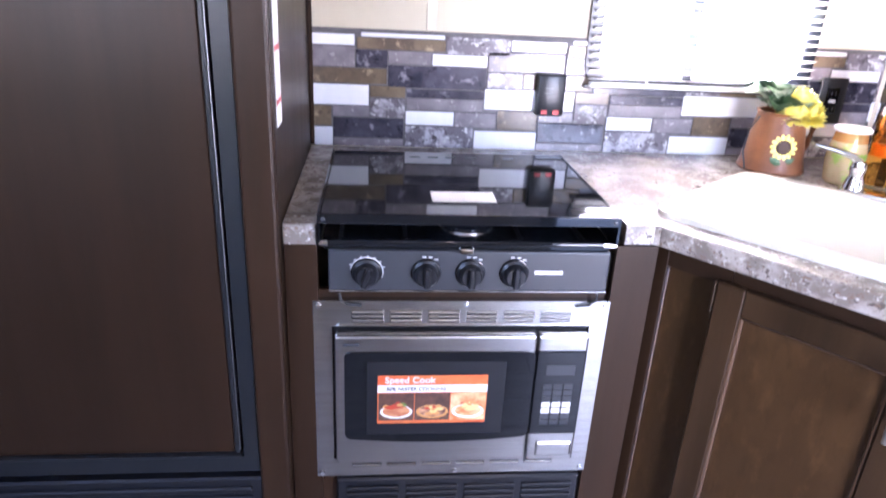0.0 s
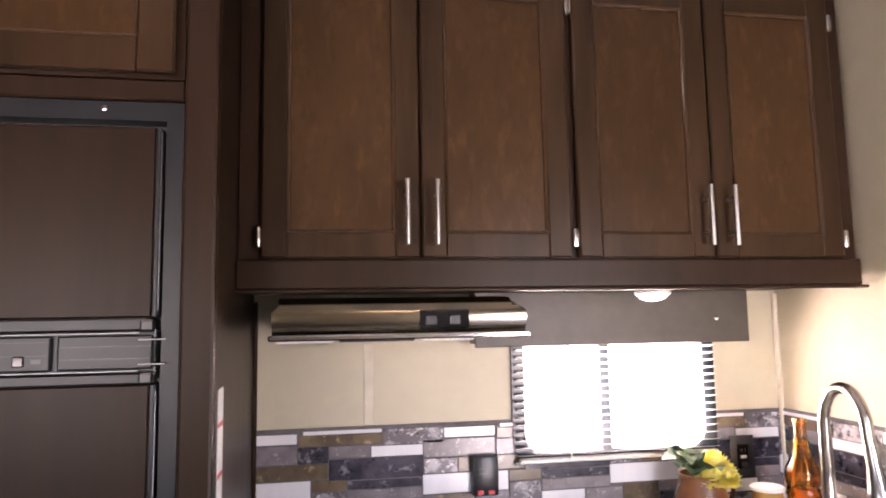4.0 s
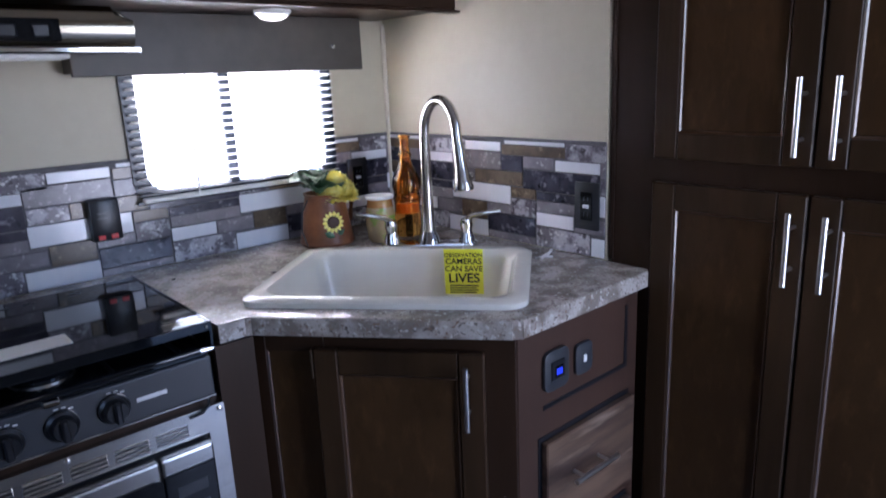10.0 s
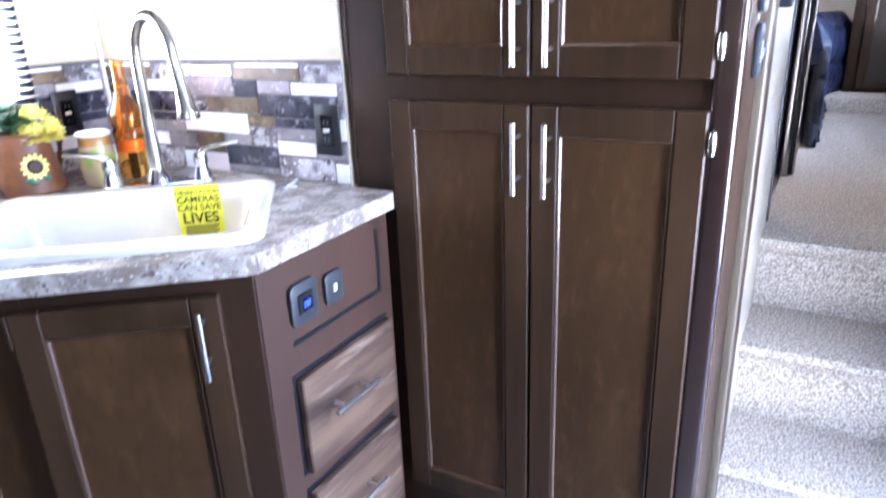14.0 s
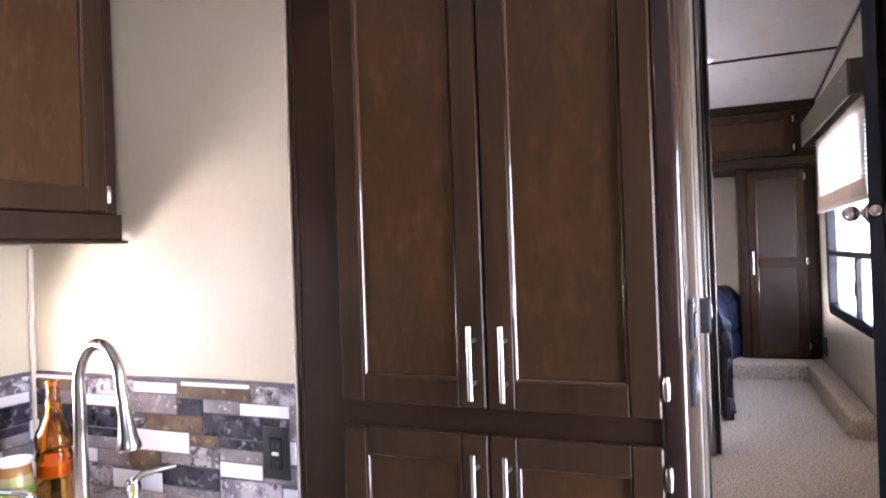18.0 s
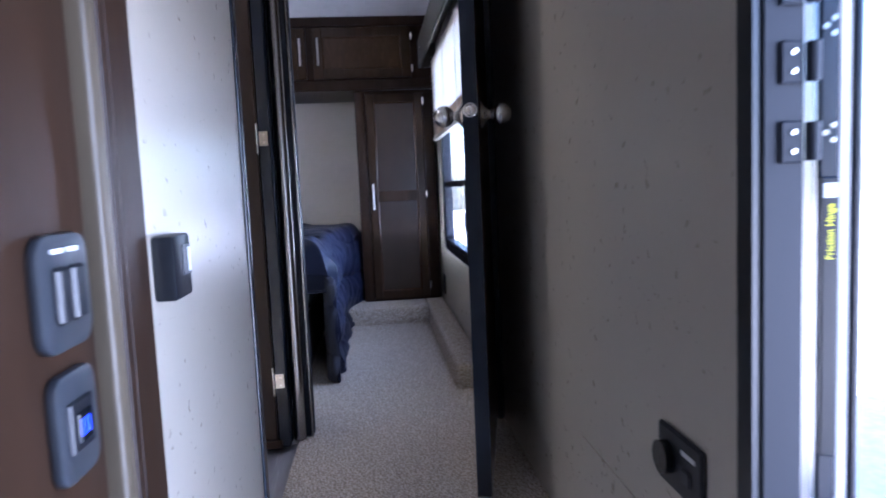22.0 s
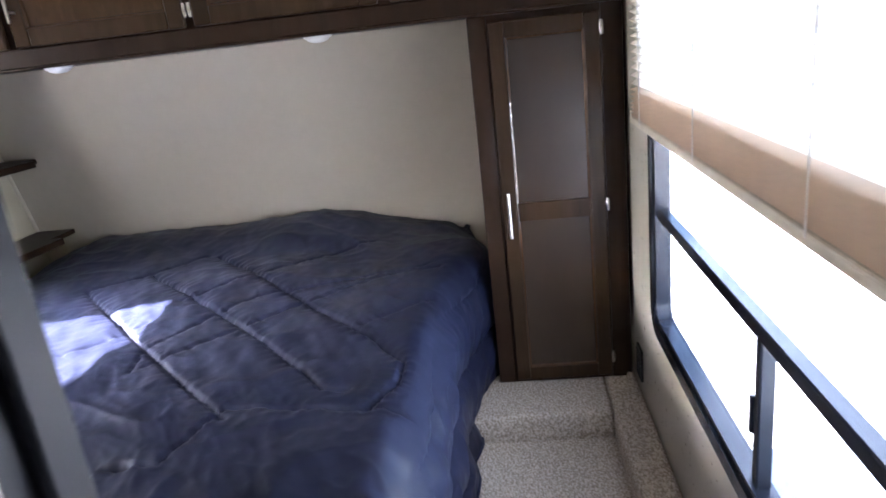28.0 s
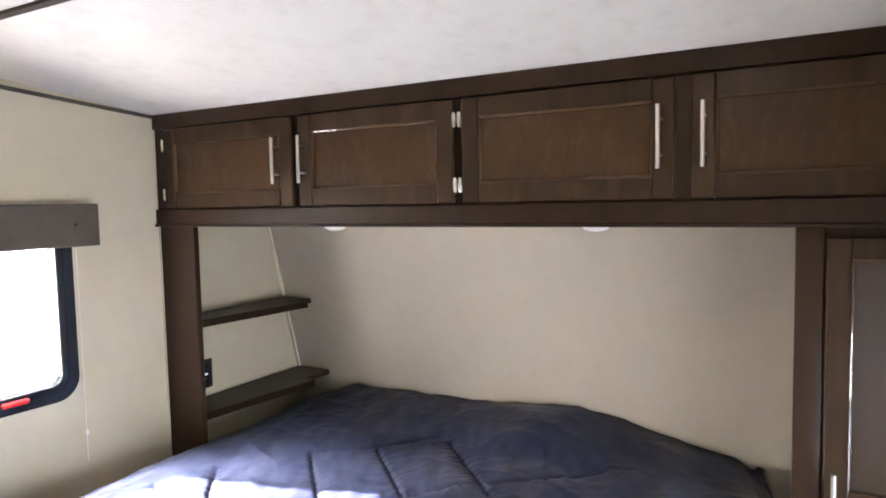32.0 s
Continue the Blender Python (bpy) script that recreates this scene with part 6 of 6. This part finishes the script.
part("board", box(3.42, 4.93, YR + 0.085, YR + 0.098, 2.02, 2.165, 0.004), VALANCE, va2)
for x in (3.42, 4.918):
    part("return", box(x, x + 0.012, YR + 0.002, YR + 0.0845, 2.022, 2.163), VALANCE, va2)
part("top_board", box(3.433, 4.917, YR + 0.002, YR + 0.0845, 2.150, 2.162), VALANCE, va2)
for x in (3.55, 4.80):
    part("button", lathe([(0.0, 0.006), (0.006, 0.005), (0.008, 0.0)], 12, m=Matrix.Translation((x, YR + 0.098, 2.10)) @ pose(0, 0, 0, -90)), CHROME, va2)
va3 = thing("valance", "grey-brown padded valance over the window beside the bed", "valance")
part("board", box(3.85, 4.768, YL - 0.080, YL - 0.067, 1.878, 2.012, 0.004), VALANCE, va3)
for x in (3.85, 4.756):
    part("return", box(x, x + 0.012, YL - 0.0665, YL - 0.002, 1.880, 2.010), VALANCE, va3)
part("top_board", box(3.863, 4.755, YL - 0.0665, YL - 0.002, 1.998, 2.009), VALANCE, va3)
for x in (3.95, 4.685):
    part("button", lathe([(0.0, 0.006), (0.006, 0.005), (0.008, 0.0)], 12, m=Matrix.Translation((x, YL - 0.080, 1.945)) @ pose(0, 0, 0, 90)), CHROME, va3)
cd = thing("shade_cord", "thin white shade cord with a small tassel", "cord")
part("cord", rod((4.725, YL - 0.012, 1.16), (4.725, YL - 0.012, 1.88), 0.0012, 6), WHITE_PLASTIC, cd)
part("tassel", lathe([(0.002, 0.0), (0.006, -0.006), (0.007, -0.014), (0.001, -0.018)], 10, m=Matrix.Translation((4.725, YL - 0.012, 1.27))), WHITE_PLASTIC, cd)
vr = thing("wall_register", "small black wall vent beside the wardrobe", "vent", Matrix.Translation((4.97, YR, 0.83)))
part("plate", box(-0.035, 0.035, 0.0, 0.008, -0.055, 0.055, 0.002), BLACK, vr)
for k in range(6):
    part("slat", box(-0.028, 0.028, 0.007, 0.011, -0.045 + k * 0.016, -0.037 + k * 0.016, 0.001), BLACK, vr)

# ---- bed ----
BZ = 1.168
bed = thing("bed", "queen bed on a brown plinth under a dark navy comforter", "bed")
part("plinth", box(3.905, 5.74, 0.475, 1.95, ZD, 0.93), FRAME, bed)
part("mattress", box(3.90, 5.74, 0.47, 2.0, 0.93, BZ - 0.05, 0.05, segments=4), material("quilted_mattress", (0.55, 0.54, 0.52), 0.7, second=(0.45, 0.44, 0.43), scale=20, bump=0.3), bed, smooth=True)
part("plastic_cover", box(3.885, 5.7, 0.458, 1.9, 0.885, 1.03, 0.03, segments=3), material("clear_wrap", (0.12, 0.115, 0.11), 0.12, second=(0.34, 0.34, 0.33), scale=14, bump=1.0, bump_scale=22), bed, "crinkled clear plastic wrap", smooth=True)
# comforter: a quilted sheet laid over the mattress and hanging at the foot and the open side
SEAMS = ((((4.04, 0.98), (4.04, 0.87), (4.23, 0.81), (4.22, 0.64), (4.19, 0.40)), 0.013), (((4.19, 0.80), (4.52, 1.13), (4.85, 1.44), (5.09, 1.67)), 0.020),
         (((4.30, 0.56), (4.31, 0.62), (4.40, 0.69), (4.64, 0.91), (4.84, 1.12), (5.07, 1.34), (5.22, 1.49)), 0.020),
         (((4.19, 0.50), (4.32, 0.45), (4.42, 0.45), (4.54, 0.54), (4.82, 0.80), (5.14, 1.08), (5.38, 1.30)), 0.020), (((5.09, 1.67), (5.23, 1.5), (5.39, 1.35)), 0.010),
         (((4.43, 1.14), (4.57, 1.17), (4.76, 1.05), (4.89, 0.97), (5.01, 0.68), (5.06, 0.42)), 0.010), (((4.45, 1.12), (4.63, 0.96), (4.81, 0.80), (4.93, 0.70), (5.10, 0.46)), 0.010),
         (((4.90, 1.22), (5.09, 1.04), (5.24, 0.88), (5.42, 0.70)), 0.009), (((3.98, 1.02), (4.42, 1.46), (4.86, 1.86)), 0.016), (((4.62, 0.60), (4.80, 0.42)), 0.008),
         (((4.55, 1.40), (4.75, 1.26)), 0.007), (((4.30, 1.52), (4.52, 1.62), (4.70, 1.95)), 0.008))


def seam_drop(x, y):
    """How deep the quilting pulls the cloth in at a place, and a pucker that runs across the stitching."""
    d, near, along = 0.0, 1.0, 0.0
    for line, depth in SEAMS:
        for (ax, ay), (bx, by) in zip(line, line[1:]):
            t = max(0.0, min(1.0, ((x - ax) * (bx - ax) + (y - ay) * (by - ay)) / ((bx - ax) ** 2 + (by - ay) ** 2)))
            q = math.hypot(x - ax - t * (bx - ax), y - ay - t * (by - ay))
            if q < 0.13:
                d = max(d, depth * (0.50 * math.exp(-((q / 0.007) ** 2)) + 0.42 * math.exp(-q / 0.030)))
                if q < near:
                    near, along = q, (x * (bx - ax) + y * (by - ay)) / math.hypot(bx - ax, by - ay)
    pucker = 0.0055 * math.exp(-near / 0.032) * noise.noise(Vector((along * 52, near * 9, ax))) if near < 0.13 else 0.0
    return d + pucker


def ridge(x, y, k):
    """Sharp-crested folds."""
    v = noise.noise(Vector((x, y, k)))
    return (1.0 - min(1.0, abs(v) * 2.2)) ** 2


def ease(v, lo, hi):
    u = max(0.0, min(1.0, (v - lo) / (hi - lo)))
    return u * u * (3 - 2 * u)


def drape(s, t):
    """Where the cloth lies: s across from the wall side, t from the head; past the edge it bends down."""
    y0, x0, r = 0.385 - 0.115 * math.exp(-((5.80 - t - 5.28) / 0.30) ** 2), 3.845, 0.085
    y, x = 2.16 - s, 5.80 - t
    over_y, over_x = max(0.0, y0 + r - y), max(0.0, x0 + r - x)

    def bend(o):
        if o < r * math.pi / 2:
            return r * math.sin(o / r), r * (1 - math.cos(o / r))
        return r, r + o - r * math.pi / 2

    dy, hy = bend(over_y) if over_y else (0.0, 0.0)
    dx, hx = bend(over_x) if over_x else (0.0, 0.0)
    py, px = (y0 + r - dy if over_y else y), (x0 + r - dx if over_x else x)
    h = max(hy, hx) if min(hy, hx) <= 0 else math.hypot(hy, hx) if max(hy, hx) < 0.12 else max(hy, hx)
    if over_x and over_y:
        out = 0.10 * min(1.0, min(over_x, over_y) / 0.35)
        py, px = py - out * 0.7, px - out * 0.2
    return Vector((px, py, BZ - h)), h, x, y


def cloth_point(s, t):
    p, h, x, y = drape(s, t)
    n = noise.noise(Vector((x * 2.2, y * 2.2, 0.3))) * 0.018 + noise.noise(Vector((x * 6, y * 9, 1.7))) * 0.007
    wr = noise.noise(Vector((x * 5 + y * 4, y * 16 - x * 9, 4.0))) * 0.005 + noise.noise(Vector((x * 24, y * 30, 9.0))) * 0.0016
    soft = ease(4.55 - x + 0.35 * (y - 1.0), 0.0, 0.45)
    wr += 0.010 * soft * ridge(x * 2.2 + 1.4 * y, y * 3.6 - 1.8 * x, 2.0) + 0.005 * soft * ridge(x * 5 + 3 * y, y * 9 - 6 * x, 5.0) + 0.0022 * soft * ridge(x * 8 + 7 * y, y * 20 - 15 * x, 11.0)
    wr += 0.004 * ridge(x * 4.0 + 2.0 * y, y * 3.0 - 4.5 * x, 7.0)
    seam = seam_drop(x, y) if h < 0.09 else 0.0
    top = 1.0 - ease(h, 0.02, 0.085)
    if top > 0:
        head = ease(x, 5.30, 5.45)
        lift = n + wr + 0.014 - seam
        lift += head * (0.04 * math.exp(-((x - 5.62) / 0.14) ** 2) * (0.6 + 0.8 * noise.noise(Vector((y * 2.1, 0, 8.0)))) + 0.03 * math.exp(-((y - 1.0) / 0.22) ** 2))
        lift -= 0.07 * max(0.0, (0.8 - y)) / 0.4 * ease(x, 5.30, 5.60)
        lift -= max(0.0, y - 2.0) * 0.35
        lift += 0.02 * math.sin(x * 6.0) * max(0.0, 0.62 - y)
        p.z += lift * top
    if top < 1:
        f = min(1.0, h / 0.3)
        u = x if y < 0.48 else y
        fold = 0.016 * f * math.sin(u * 10 + 2.5 * noise.noise(Vector((x * 3, y * 3, 0))))
        puff = 0.034 * math.sqrt(abs(math.sin((h - 0.08 + 0.05 * abs((u * 2.6) % 2 - 1)) * math.pi / 0.19))) + 0.010 * ridge(u * 6, h * 7, 3.0) + 0.003 * noise.noise(Vector((u * 30, h * 22, 1.0)))
        push = (-abs(fold) - n * 0.6 - puff) * (1 - top)
        if y < 0.48 and x > 3.92:
            p.y += push
        else:
            p.x += push
    return p


bm = bmesh.new()
NS, NT = 370, 400
LS, LT = 2.16 - 0.405 + 0.50, 5.80 - 3.845 + 0.13
grid = [[bm.verts.new(cloth_point(LS * i / NS, LT * j / NT)) for j in range(NT + 1)] for i in range(NS + 1)]
hem = [grid[NS][j].co.copy() for j in range(10, NT + 1, 4)] + [grid[i][NT].co.copy() for i in range(NS, 0, -4)]
for i in range(NS):
    for j in range(NT):
        bm.faces.new((grid[i][j], grid[i + 1][j], grid[i + 1][j + 1], grid[i][j + 1]))
cf = thing("comforter", "dark navy quilted comforter draped over the bed", "comforter")
top = part("quilt", bm, [COMFORTER, LINING], cf, smooth=True)
md = top.modifiers.new("thickness", "SOLIDIFY")
md.thickness, md.offset, md.material_offset = 0.012, -1.0, 1
part("hem_piping", tube(hem, 0.006, 6), COMFORTER, cf, smooth=True)
